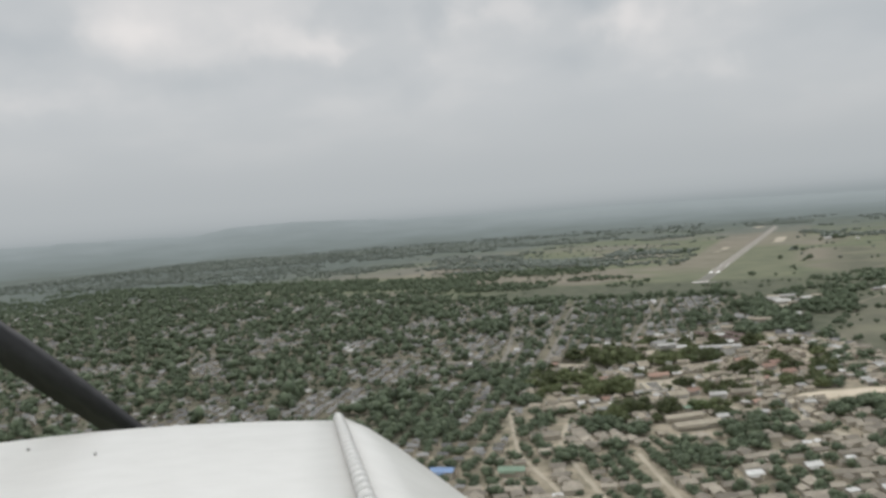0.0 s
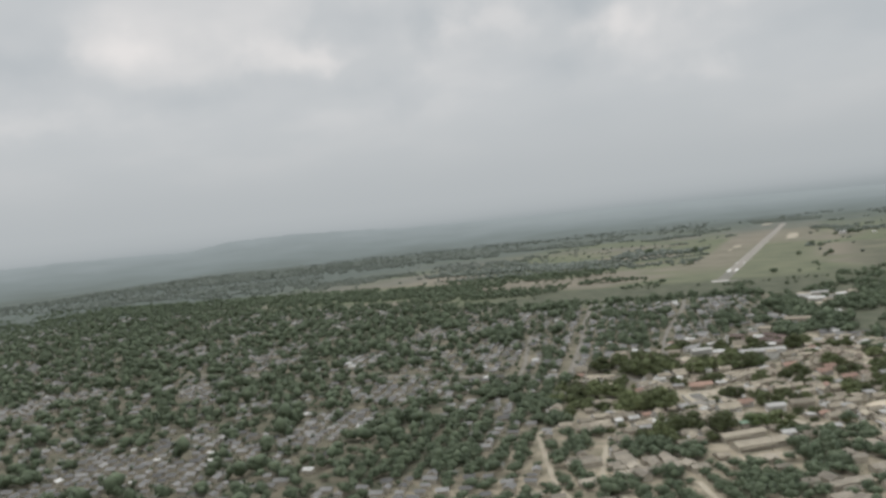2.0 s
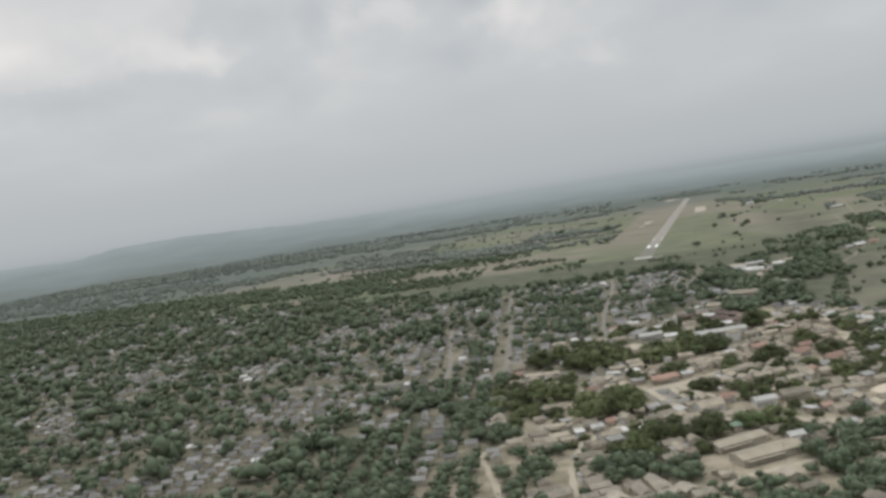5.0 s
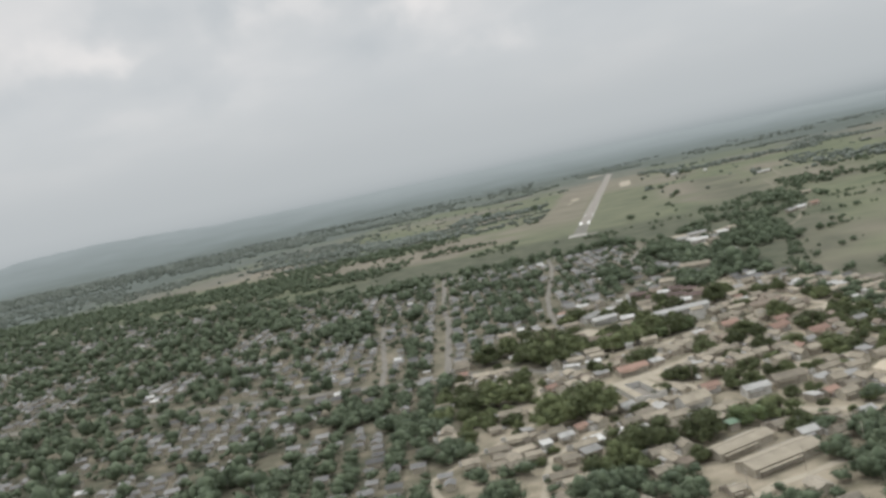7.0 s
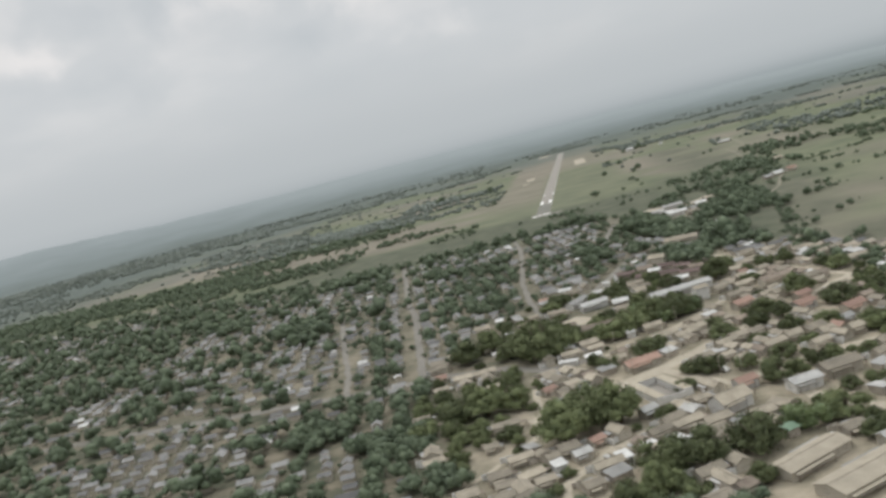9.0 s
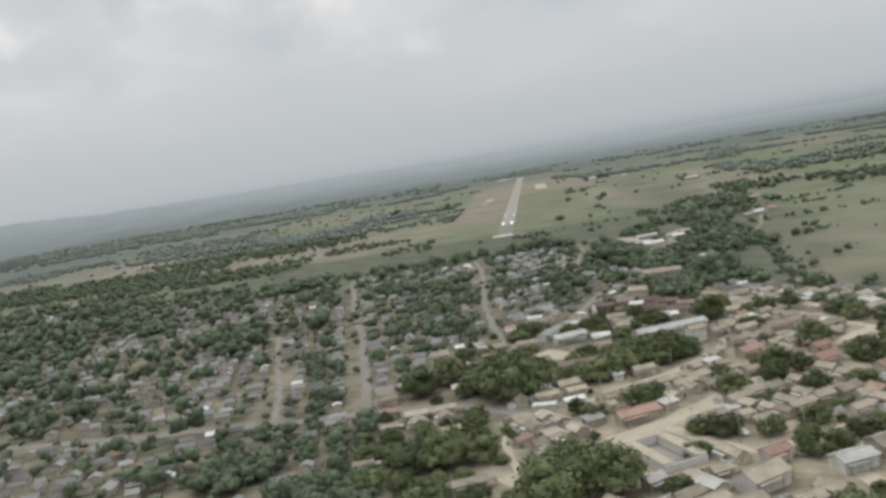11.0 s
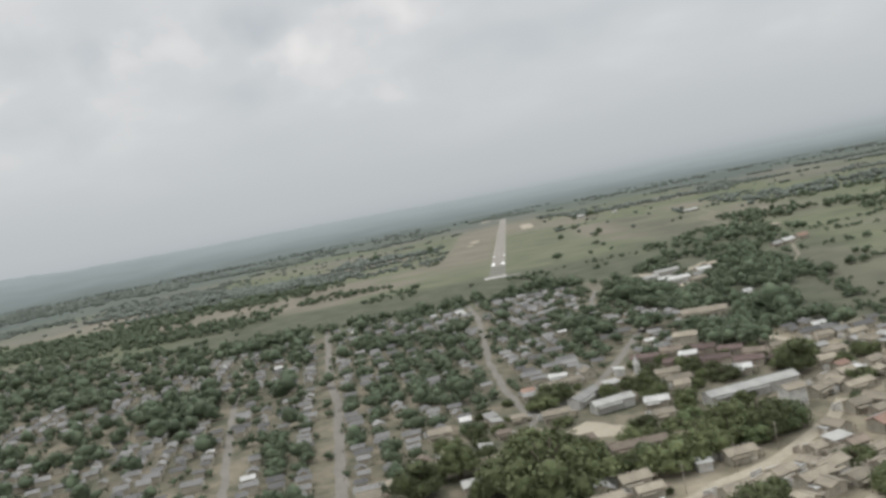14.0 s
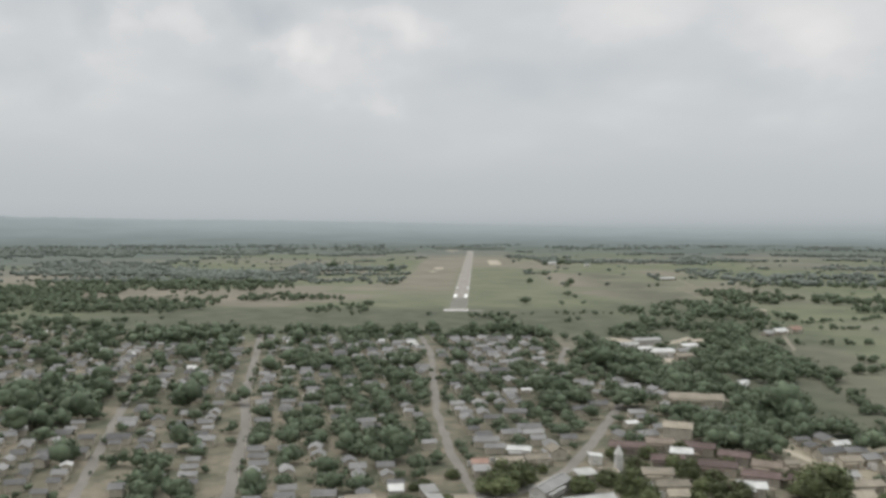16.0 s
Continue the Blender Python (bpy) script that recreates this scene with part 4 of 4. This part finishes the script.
def joined(name, chunks, materials, label, category):
    """One mesh out of many (verts, faces, material index)."""
    V, F, I, n = [], [], [], 0
    for v, f, i in chunks:
        V.append(v)
        F += [tuple(q + n for q in face) for face in f]
        I += [i] * len(f) if np.isscalar(i) else list(i)
        n += len(v)
    ob = new(name, mesh(name, np.concatenate(V), F, *materials, index=I))
    return tagged(ob, label, category, kind="stuff")


def far_house_chunk(x, y, turn, k):
    w, d, h, rise = HOUSE_KINDS[k][:4]
    small = 1.0 if x > 25 else 0.74
    w, d = w * small * rng.uniform(0.65, 1.1), d * small * rng.uniform(0.75, 1.1)
    v = np.array([(-w / 2, -d / 2, -0.2), (w / 2, -d / 2, -0.2), (w / 2, d / 2, -0.2), (-w / 2, d / 2, -0.2), (-w / 2, -d / 2, h), (w / 2, -d / 2, h), (w / 2, d / 2, h), (-w / 2, d / 2, h), (-w / 2, 0, h + rise), (w / 2, 0, h + rise)], float)
    o = 0.5
    r = np.array([(-w / 2 - o, -d / 2 - o, h - 0.1), (w / 2 + o, -d / 2 - o, h - 0.1), (w / 2 + o, 0, h + rise + 0.12), (-w / 2 - o, 0, h + rise + 0.12), (w / 2 + o, d / 2 + o, h - 0.1), (-w / 2 - o, d / 2 + o, h - 0.1)], float)
    c, s = math.cos(radians(turn)), math.sin(radians(turn))
    q = np.r_[v, r]
    q = np.c_[x + q[:, 0] * c - q[:, 1] * s, y + q[:, 0] * s + q[:, 1] * c, q[:, 2]]
    f = [(0, 1, 5, 4), (1, 2, 6, 9, 5), (2, 3, 7, 6), (3, 0, 4, 8, 7), (10, 11, 12, 13), (13, 12, 14, 15)]
    roof = 2 if k in (7, 4) and int(x) % 3 == 0 else 3 if x > 25 and y < -500 else 0
    return q, f, [1, 1, 1, 1, roof, roof]


joined("far_houses", [far_house_chunk(*h) for h in far_houses], [M["far_roof"], M["stucco"], M["white_roof"], M["tan_roof"]], "low sheet-roofed houses of the wider town between trees", "houses")


# ---- trees ----
def blob(r, seed, squash=0.75, fine=2):
    """A lumpy ball of 80 faces, or of 20."""
    bm = bmesh.new()
    bmesh.ops.create_icosphere(bm, subdivisions=fine, radius=1.0)
    for v in bm.verts:
        v.co *= r * (0.8 + 0.55 * noise.noise(v.co * 1.6 + Vector((seed, seed * 2, 0))))
        v.co.z *= squash
    v = np.array([q.co[:] for q in bm.verts])
    f = [tuple(q.index for q in t.verts) for t in bm.faces]
    bm.free()
    return v, f


def sprays(r, centres, reach, count, size, corners=4):
    """Loose leaf sprays round the clumps, most of them lying outwards."""
    V, F, n = [], [], 0
    for _ in range(count):
        c, q = centres[r.randint(len(centres))], reach[0]
        way = r.normal(size=3)
        way[2] = abs(way[2]) * 0.95 - 0.3
        way /= np.linalg.norm(way)
        p = c + way * r.uniform(q, reach[1]) * np.array([1, 1, 0.82])
        out = way + 0.55 * r.normal(size=3)
        u = np.cross(out, r.normal(size=3))
        u /= np.linalg.norm(u) + 1e-6
        w = np.cross(out, u)
        w /= np.linalg.norm(w) + 1e-6
        s = r.uniform(*size)
        ring = [p - u * s, p + w * s * 0.7, p + u * s, p - w * s * 0.7][:corners]
        V.append(np.array(ring))
        F.append(tuple(range(n, n + corners)))
        n += corners
    return np.concatenate(V), F


def crown_mesh(seed, spread, tall, foliage, count=17, leaves=2300):
    """Clumps of foliage down to near the ground, wrapped in leaf sprays, for a crown of one metre radius."""
    r = np.random.RandomState(seed)
    V, F, n = [], [], 0
    centres = []
    for k in range(count):
        a = r.uniform(0, 6.28)
        if k < 7:  # skirt
            a, q = k * 0.9 + r.uniform(-0.35, 0.35), r.uniform(0.46, 0.72)
            z = r.uniform(0.32, 0.52)
        else:
            q = math.sqrt(r.uniform(0.0, 1)) * 0.66
            z = 0.96 - 0.75 * q * q + r.uniform(-0.2, 0.16)
        c = np.array([q * math.cos(a) * spread, q * math.sin(a) * spread, z * tall])
        v, f = blob(r.uniform(0.22, 0.36), seed * 7 + k)
        V.append(v + c)
        F += [tuple(i + n for i in t) for t in f]
        n += len(v)
        centres.append(c)
    v, f = sprays(r, centres, (0.22, 0.46), leaves, (0.028, 0.075))
    V.append(v)
    F += [tuple(i + n for i in t) for t in f]
    return mesh("crown", np.concatenate(V), F, M[foliage], smooth=True)


def trunk_mesh(seed):
    """A tapered trunk with four limbs, for a crown of one metre radius."""
    r = np.random.RandomState(seed)
    bm = bmesh.new()
    bmesh.ops.create_cone(bm, cap_ends=False, segments=7, radius1=0.085, radius2=0.055, depth=0.6, matrix=Matrix.Translation((0, 0, 0.28)))
    for k in range(4):
        a = k * 1.57 + r.uniform(-0.4, 0.4)
        m = Matrix.Translation((0.17 * math.cos(a), 0.17 * math.sin(a), 0.72)) @ Euler((0, 0.62, a)).to_matrix().to_4x4()
        bmesh.ops.create_cone(bm, cap_ends=False, segments=5, radius1=0.045, radius2=0.018, depth=0.62, matrix=m)
    return from_bm("trunk", bm, M["bark"])


TREE_KINDS = []
for k, (spread, tall, label) in enumerate(((1.0, 1.0, "dense round dark-green mango tree"), (1.15, 0.8, "broad spreading tree with dark-green foliage"), (0.85, 1.25, "tall leafy tree with a narrow green crown"), (1.0, 0.9, "rounded olive-green shade tree in a yard"), (1.05, 0.85, "leafy bright-green tree in a yard"))):
    base = new("tree")
    part("trunk", trunk_mesh(k), base)
    part("crown", crown_mesh(20 + k, spread, tall, "leaf_bright" if k == 4 else "leaf"), base)
    TREE_KINDS.append(tagged(base, label, "tree", "trees of the town"))

for a, b, s in GROVES:
    count = max(2, int(s * s / (8.5 if s > 12 else 13)))
    for k in range(count):
        q, t = s * math.sqrt(rng.rand()) * 0.85, rng.uniform(0, 6.28)
        if not busy(a + q * math.cos(t), b + q * math.sin(t), 0.0):
            trees.append((a + q * math.cos(t), b + q * math.sin(t), rng.uniform(3.0, 5.6)))
trees += [(x, y, r * 1.22) for x, y, r in LISTED]
# trees that stand alone by the runway and the hangar
for x, y, r in ((70, 55, 6), (180, 790, 9), (192, 795, 7), (150, 770, 6), (110, 560, 5), (125, 480, 6), (95, 330, 5), (140, 300, 7), (120, 150, 5), (-100, 600, 8), (-190, 640, 10)):
    trees.append((x, y, r))

trees.sort(key=lambda p: (p[0] - 75) ** 2 * 1.1 + (p[1] + 590) ** 2 * 0.5)
put, far_trees = {}, []
for n, (x, y, r) in enumerate(trees):
    if n >= 300:
        far_trees.append((x, y, r))
        continue
    k = 4 if (52 < x < 96 and -575 < y < -545 and rng.rand() < 0.6) else rng.randint(len(TREE_KINDS) - (rng.rand() < 0.8))
    m = pose(x, y, -0.1, 0, 0, rng.uniform(0, 360)) @ Matrix.Diagonal((r, r, r * rng.uniform(0.75, 1.05), 1))
    if k not in put:
        put[k] = m
    else:
        copy_thing(TREE_KINDS[k], m)
for k, m in put.items():
    TREE_KINDS[k].matrix_basis = m

# ---- woods, hedges and scrub ----
def forest(name, items, sources, material, label, sink=0.0):
    """One mesh of many crowns: each item (x, y, radius) takes one of the sources, all of triangles."""
    V, T, n = [], [], 0
    for x, y, r in items:
        v, f = sources[rng.randint(len(sources))]
        a = rng.uniform(0, 6.28)
        c, s = math.cos(a) * r, math.sin(a) * r
        V.append(np.c_[x + v[:, 0] * c - v[:, 1] * s, y + v[:, 0] * s + v[:, 1] * c, sink * r + v[:, 2] * r * rng.uniform(0.8, 1.1)])
        T.append(np.asarray(f) + n)
        n += len(v)
    V, T = np.concatenate(V), np.concatenate(T)
    me = bpy.data.meshes.new(name)
    me.vertices.add(len(V))
    me.vertices.foreach_set("co", V.astype(np.float32).ravel())
    me.loops.add(T.size)
    me.loops.foreach_set("vertex_index", T.astype(np.int32).ravel())
    me.polygons.add(len(T))
    me.polygons.foreach_set("loop_start", np.arange(0, T.size, 3, dtype=np.int32))
    me.polygons.foreach_set("use_smooth", np.ones(len(T), bool))
    me.materials.append(material)
    me.update(calc_edges=True)
    return tagged(new(name, me), label, "trees", kind="stuff")


def clump(seed, lumps, leaves, big):
    """A far crown of one metre radius, all of triangles: a few lumps inside loose sprays."""
    r = np.random.RandomState(seed)
    vs, fs, n, centres = [], [], 0, []
    for k in range(lumps):
        v, f = blob(r.uniform(0.48, 0.64) if k < 2 else r.uniform(0.30, 0.46), seed * 5 + k, 0.85, 1)
        q, a = r.uniform(0.0, 0.3) if k < 2 else r.uniform(0.35, 0.72), r.uniform(0, 6.28)
        c = np.array([q * math.cos(a), q * math.sin(a), r.uniform(0.5, 0.9) - 0.4 * q * q])
        vs.append(v * r.uniform(0.85, 1.2, 3) + c)
        fs += [tuple(i + n for i in t) for t in f]
        n += len(v)
        centres.append(c)
    v, f = sprays(r, centres, (0.32, 0.66), leaves, (big * 0.6, big), 3)
    return np.concatenate(vs + [v]), fs + [tuple(i + n for i in t) for t in f]


clumps = [clump(90 + k, 8, 170, 0.17) for k in range(6)]
light_clumps = [clump(140 + k, 3, 26, 0.26) for k in range(8)]


forest("town_trees", [t for t in far_trees if t[0] > -70 and t[1] > -860], clumps, M["leaf_far"], "dark-green trees between the houses of the wider town")
forest("outer_town_trees", [(x + 4.6 * rng.normal(), y + 4.6 * rng.normal(), r * (0.5 + 1.35 * rng.rand() ** 1.4)) for x, y, r in far_trees if x <= -70 or y <= -860], light_clumps, M["leaf_far"], "dark-green trees between the houses of the far town")


BELTS = [
    # x0, x1, y0, y1, share of trees
    (132, 232, -160, 10, 0.20), (205, 262, -70, 90, 0.28), (-340, 70, -192, -155, 0.7), (60, 125, -330, -215, 0.5), (90, 152, -430, -225, 0.55), (-260, -160, 640, 730, 0.6), (-420, -250, 270, 310, 0.5), (-330, -180, 365, 400, 0.5), (-380, -290, 420, 530, 0.4), (205, 240, -90, 10, 0.35), (270, 330, 90, 160, 0.4), (150, 192, -330, -170, 0.6), 
    (-260, -80, 560, 680, 0.4),
    (-330, -190, 190, 340, 0.35), (-420, -200, -60, 60, 0.35), (330, 520, -20, 120, 0.3), (185, 300, -560, -470, 0.2), (200, 330, -700, -570, 0.3),
    (330, 700, 250, 520, 0.18), (-80, 120, 1690, 1900, 0.7), (-700, -330, 20, 200, 0.4), (-620, -260, 420, 560, 0.3), (150, 420, 860, 1000, 0.25),
    (-1250, -600, 60, 260, 0.35), (150, 175, -130, -60, 0.5), (255, 300, 60, 200, 0.4),
]


def woods():
    near, far = [], []

    def keep(x, y, r):
        if (in_town(x, y) > -2 and x > -1050) or (-62 < x < 98 and -8 < y < 1680) or busy(x, y, 2.5):
            return
        (near if y < 300 else far).append((x, y, r))

    for x0, x1, y0, y1, share in BELTS:
        for _ in range(int((x1 - x0) * (y1 - y0) * share / 30)):
            x, y = rng.uniform(x0, x1), rng.uniform(y0, y1)
            edge = min(x - x0, x1 - x, y - y0, y1 - y)
            if field(x, y, 0.02, 1.7) + 0.03 * edge + 0.6 * share > 0.25:
                keep(x, y, (2.6 + 4.4 * rng.rand() ** 1.3) * (0.6 if y > 1600 else 1.0))
    # bushes and low trees round the open fields east of town
    for (ax, ay), (bx, by), count, wide in (((166, -440), (185, -330), 34, 9), ((185, -330), (176, -240), 26, 8), ((178, -300), (240, -285), 16, 4), ((195, -205), (300, -190), 30, 5), ((240, -95), (330, -60), 26, 6), ((262, -120), (300, -128), 10, 4), ((225, -265), (232, -262), 5, 4), ((205, -390), (240, -350), 4, 14), ((250, -330), (300, -250), 4, 16), ((120, 60), (125, 62), 3, 2), ((60, -40), (180, -20), 24, 5), ((180, -20), (205, 90), 22, 6), ((120, 240), (140, 330), 8, 9), ((130, 520), (150, 600), 9, 9)):
        for _ in range(count):
            u = rng.rand()
            keep(ax + (bx - ax) * u + wide * rng.normal() * 0.5, ay + (by - ay) * u + wide * rng.normal() * 0.5, 1.2 + 2.6 * rng.rand() ** 1.5)
    for _ in range(56000):
        y = rng.uniform(-420, 1500) if rng.rand() < 0.6 else rng.uniform(1200, 3900)
        x = rng.uniform(-2000, 1100) if y < 1500 else rng.uniform(-3400, 2400)
        # hedges along field edges, and woods where the broad pattern is high
        wood = field(x, y, 0.0048, 11.3) + 0.5 * field(x, y, 0.015, 2.9)
        hedge = abs(field(x, y, 0.0075, 21.0))
        if 140 < x < 420 and -520 < y < 160 and wood < 0.7 and rng.rand() > 0.003:
            continue
        dense = rng.rand() < 0.75 * smooth01(1500, 2300, math.hypot(x, y + 400)) * smooth01(700, 1200, -x)
        if dense or wood > (0.30 if y < 1500 and x > -350 else 0.08) or (hedge < 0.014 and y < 1000) or rng.rand() < 0.003:
            keep(x, y, rng.uniform(2.4, 4.8) if y < 900 else rng.uniform(3.0, 6.4))
            if wood > 0.2:
                keep(x + rng.uniform(-8, 8), y + rng.uniform(-8, 8), rng.uniform(2.4, 5.0))
    return near, far


near_woods, far_woods = woods()
near_belts = [t for t in near_woods if -60 < t[0] < 210 and t[1] < -120]
forest("edge_woods", near_belts, clumps, M["leaf_far"], "dark-green trees along the edge of town")
forest("woods", [t for t in near_woods if not (-60 < t[0] < 210 and t[1] < -120)], light_clumps, M["leaf_far"], "dark-green belts of trees round the fields")
forest("far_woods", far_woods, [blob(1.0, 300 + s, 0.62, 1) for s in range(6)], M["leaf_hazed"], "distant woods and hedges, coloured grey-green for haze, between dry fields", 0.4)


# ---- parked vehicles and poles ----
def make_car(label, paint, length=4.3):
    base = new("car")
    bm = bmesh.new()
    w, l = 1.7, length
    prof = [(-l / 2, 0.35), (-l / 2, 0.85), (-l / 2 + 0.25, 0.95), (-l * 0.28, 1.45), (l * 0.12, 1.48), (l * 0.27, 0.98), (l / 2 - 0.08, 0.85), (l / 2, 0.6), (l / 2, 0.35)]
    sides = [[bm.verts.new((s * (w / 2 - (0.12 if z > 1.2 else 0)), y, z)) for y, z in prof] for s in (-1, 1)]
    bm.faces.new(sides[0])
    bm.faces.new(sides[1][::-1])
    for k in range(len(prof)):
        q = (k + 1) % len(prof)
        bm.faces.new((sides[0][q], sides[0][k], sides[1][k], sides[1][q]))
    bmesh.ops.recalc_face_normals(bm, faces=bm.faces[:])
    part("body", from_bm("body", bm, paint), base)
    bm = bmesh.new()
    box(bm, -w / 2 + 0.02, w / 2 - 0.02, -l * 0.25, l * 0.10, 1.0, 1.36)
    part("side_window", from_bm("side_window", bm, M["pane"]), base)
    bm = bmesh.new()
    bmesh.ops.create_cone(bm, cap_ends=True, segments=14, radius1=0.32, radius2=0.32, depth=0.2, matrix=pose(0, 0, 0, 0, 90, 0))
    wheel = from_bm("wheel", bm, M["pane"])
    for x in (-w / 2 + 0.05, w / 2 - 0.05):
        for y in (-l * 0.31, l * 0.31):
            part("wheel", wheel, base).matrix_basis = pose(x, y, 0.32)
    return tagged(base, label, "car")


for x, y, turn, label, paint, length in ((14, -598, 70, "white van parked beside the crossroad", "white_roof", 5.4), (90, -642, 20, "white pickup parked in a dirt street", "white_wall", 4.6), (104, -712, 120, "white car parked beside the classrooms", "white_wall", 4.2), (116, -706, 125, "grey car parked beside the classrooms", "zinc", 4.2)):
    place(make_car(label, M[paint], length), x, y, turn, 0.06)


def make_pole():
    base = new("utility_pole")
    bm = bmesh.new()
    bmesh.ops.create_cone(bm, cap_ends=True, segments=8, radius1=0.12, radius2=0.08, depth=7.3, matrix=Matrix.Translation((0, 0, 3.55)))
    part("pole", from_bm("pole", bm, M["block"], smooth=True), base)
    bm = bmesh.new()
    box(bm, -0.9, 0.9, -0.06, 0.06, 6.5, 6.62)
    part("crossarm", from_bm("crossarm", bm, M["wood"]), base)
    return tagged(base, "grey concrete utility pole beside a dirt street", "pole", "utility poles of the town")


def line_of_poles():
    first = make_pole()
    spots = []
    for name in ("avenue", "square_street", "mango_street", "garden_street", "classroom_street"):
        pts, width = STREETS[name]
        for (ax, ay), (bx, by) in zip(pts, pts[1:]):
            l = math.hypot(bx - ax, by - ay)
            for k in range(int(l / 32) + 1):
                u = (k + 0.5) / (int(l / 32) + 1)
                nx, ny = -(by - ay) / l, (bx - ax) / l
                spots.append((ax + (bx - ax) * u + nx * (width / 2 + 0.4), ay + (by - ay) * u + ny * (width / 2 + 0.4), math.degrees(math.atan2(ny, nx))))
    for x, y, turn in spots[1:]:
        copy_thing(first, pose(x, y, 0, 0, 0, turn))
    place(first, *spots[0])


line_of_poles()


# ---- the aircraft's nose, where it is as the shot opens ----
def make_nose():
    base = new("aircraft_nose")
    base.matrix_basis = aim(*PATH[0][1:])
    white = surface("aircraft_enamel", (0.60, 0.59, 0.56), (0.68, 0.67, 0.64), 1.2, 0.28, 14, 0.02)
    steel = surface("hinge_steel", (0.20, 0.20, 0.19), (0.34, 0.33, 0.31), 9.0, 0.4, 5, 0.05, metal=0.7)
    black = surface("matt_black", (0.012, 0.012, 0.013), (0.03, 0.03, 0.032), 6.0, 0.6, 5, 0.05)

    def hinge(d):
        u = (1.6 - d) / 0.7
        return Vector((-0.194 + 0.113 * u, -0.312 + 0.054 * u, -d))

    depths = [0.34 + 0.08 * k for k in range(17)]
    # top panel: a shallow crown from one hinge line to the other
    verts, faces, n = [], [], 15
    for k, d in enumerate(depths):
        h = hinge(d)
        drop = 0.012 * max(0, (d - 1.56) / 0.06) ** 2
        for c in range(n):
            u = c / (n - 1)
            x = h.x - u * 1.02
            verts.append((x, h.y - 0.115 * u * u - drop, -d))
    for k in range(len(depths) - 1):
        for c in range(n - 1):
            a = k * n + c
            faces.append((a, a + 1, a + n + 1, a + n))
    top = part("top_cowling", mesh("top_cowling", verts, faces, white, smooth=True), base)
    top.modifiers.new("sheet", "SOLIDIFY").thickness = 0.004
    # side panel: rolls over from the hinge and falls away
    verts, faces = [], []
    section = [(0.004, -0.001), (0.065, -0.023), (0.127, -0.058), (0.19, -0.098), (0.263, -0.145), (0.325, -0.20), (0.37, -0.28), (0.39, -0.42)]
    for d in depths:
        h = hinge(d)
        taper = 1 - 0.12 * max(0, d - 1.3) / 0.3
        verts += [(h.x + a * taper, h.y + b, -d) for a, b in section]
    n = len(section)
    for k in range(len(depths) - 1):
        for c in range(n - 1):
            a = k * n + c
            faces.append((a, a + n, a + n + 1, a + 1))
    side = part("side_cowling", mesh("side_cowling", verts, faces, white, smooth=True), base)
    side.modifiers.new("sheet", "SOLIDIFY").thickness = 0.004
    # piano hinge: a row of knuckles on a rod
    bm = bmesh.new()
    a, b = hinge(0.7), hinge(1.6)
    way = (b - a).normalized()
    turn = way.to_track_quat("Z", "Y").to_matrix().to_4x4()
    bmesh.ops.create_cone(bm, cap_ends=True, segments=10, radius1=0.0068, radius2=0.0068, depth=(b - a).length, matrix=Matrix.Translation((a + b) / 2 + Vector((0, 0.006, 0))) @ turn)
    rod = part("hinge_rod", from_bm("hinge_rod", bm, steel, smooth=True), base, "dark steel hinge rod")
    bm = bmesh.new()
    bmesh.ops.create_cone(bm, cap_ends=True, segments=12, radius1=0.0095, radius2=0.0095, depth=0.020)
    knuckle = from_bm("knuckle", bm, white, smooth=True)
    for k in range(24):
        ob = part("knuckle", knuckle, rod)
        ob.matrix_basis = Matrix.Translation(hinge(0.72 + 0.036 * k) + Vector((0, 0.006, 0))) @ turn
    # rivets along the front edge
    bm = bmesh.new()
    bmesh.ops.create_icosphere(bm, subdivisions=1, radius=0.0026)
    rivet = from_bm("rivet", bm, steel)
    for x, y, d in ((-0.33, -0.286, 1.5), (-0.62, -0.300, 1.3), (-0.48, -0.283, 1.2)):
        part("rivet", rivet, top).matrix_basis = pose(x, y, -d)
    # two-bladed propeller at rest
    hub = Vector((-0.50, -0.52, -1.86))
    bm = bmesh.new()
    bmesh.ops.create_uvsphere(bm, u_segments=16, v_segments=8, radius=0.13, matrix=Matrix.Translation(hub))
    part("spinner", from_bm("spinner", bm, white, smooth=True), base)
    for sign in (1, -1):
        verts, faces = [], []
        for k in range(9):
            u = k / 8
            w = 0.045 + 0.025 * math.sin(math.pi * min(1, u * 1.15)) - 0.03 * u
            tw = radians(55 - 38 * u)
            c = hub + Vector((-0.82, 0.57, 0)) * sign * (0.08 + 0.86 * u)
            across = Vector((0.57, 0.82, 0)) * math.cos(tw) + Vector((0, 0, 1)) * math.sin(tw)
            verts += [c - across * w, c + across * w]
        for k in range(8):
            faces.append((2 * k, 2 * k + 1, 2 * k + 3, 2 * k + 2))
        blade = part("propeller_blade", mesh("propeller_blade", verts, faces, black, smooth=True), base, "matt black propeller blade")
        blade.modifiers.new("thick", "SOLIDIFY").thickness = 0.018
    tagged(base, "white enamelled engine cowling of a small aircraft in flight", "aircraft")


make_nose()
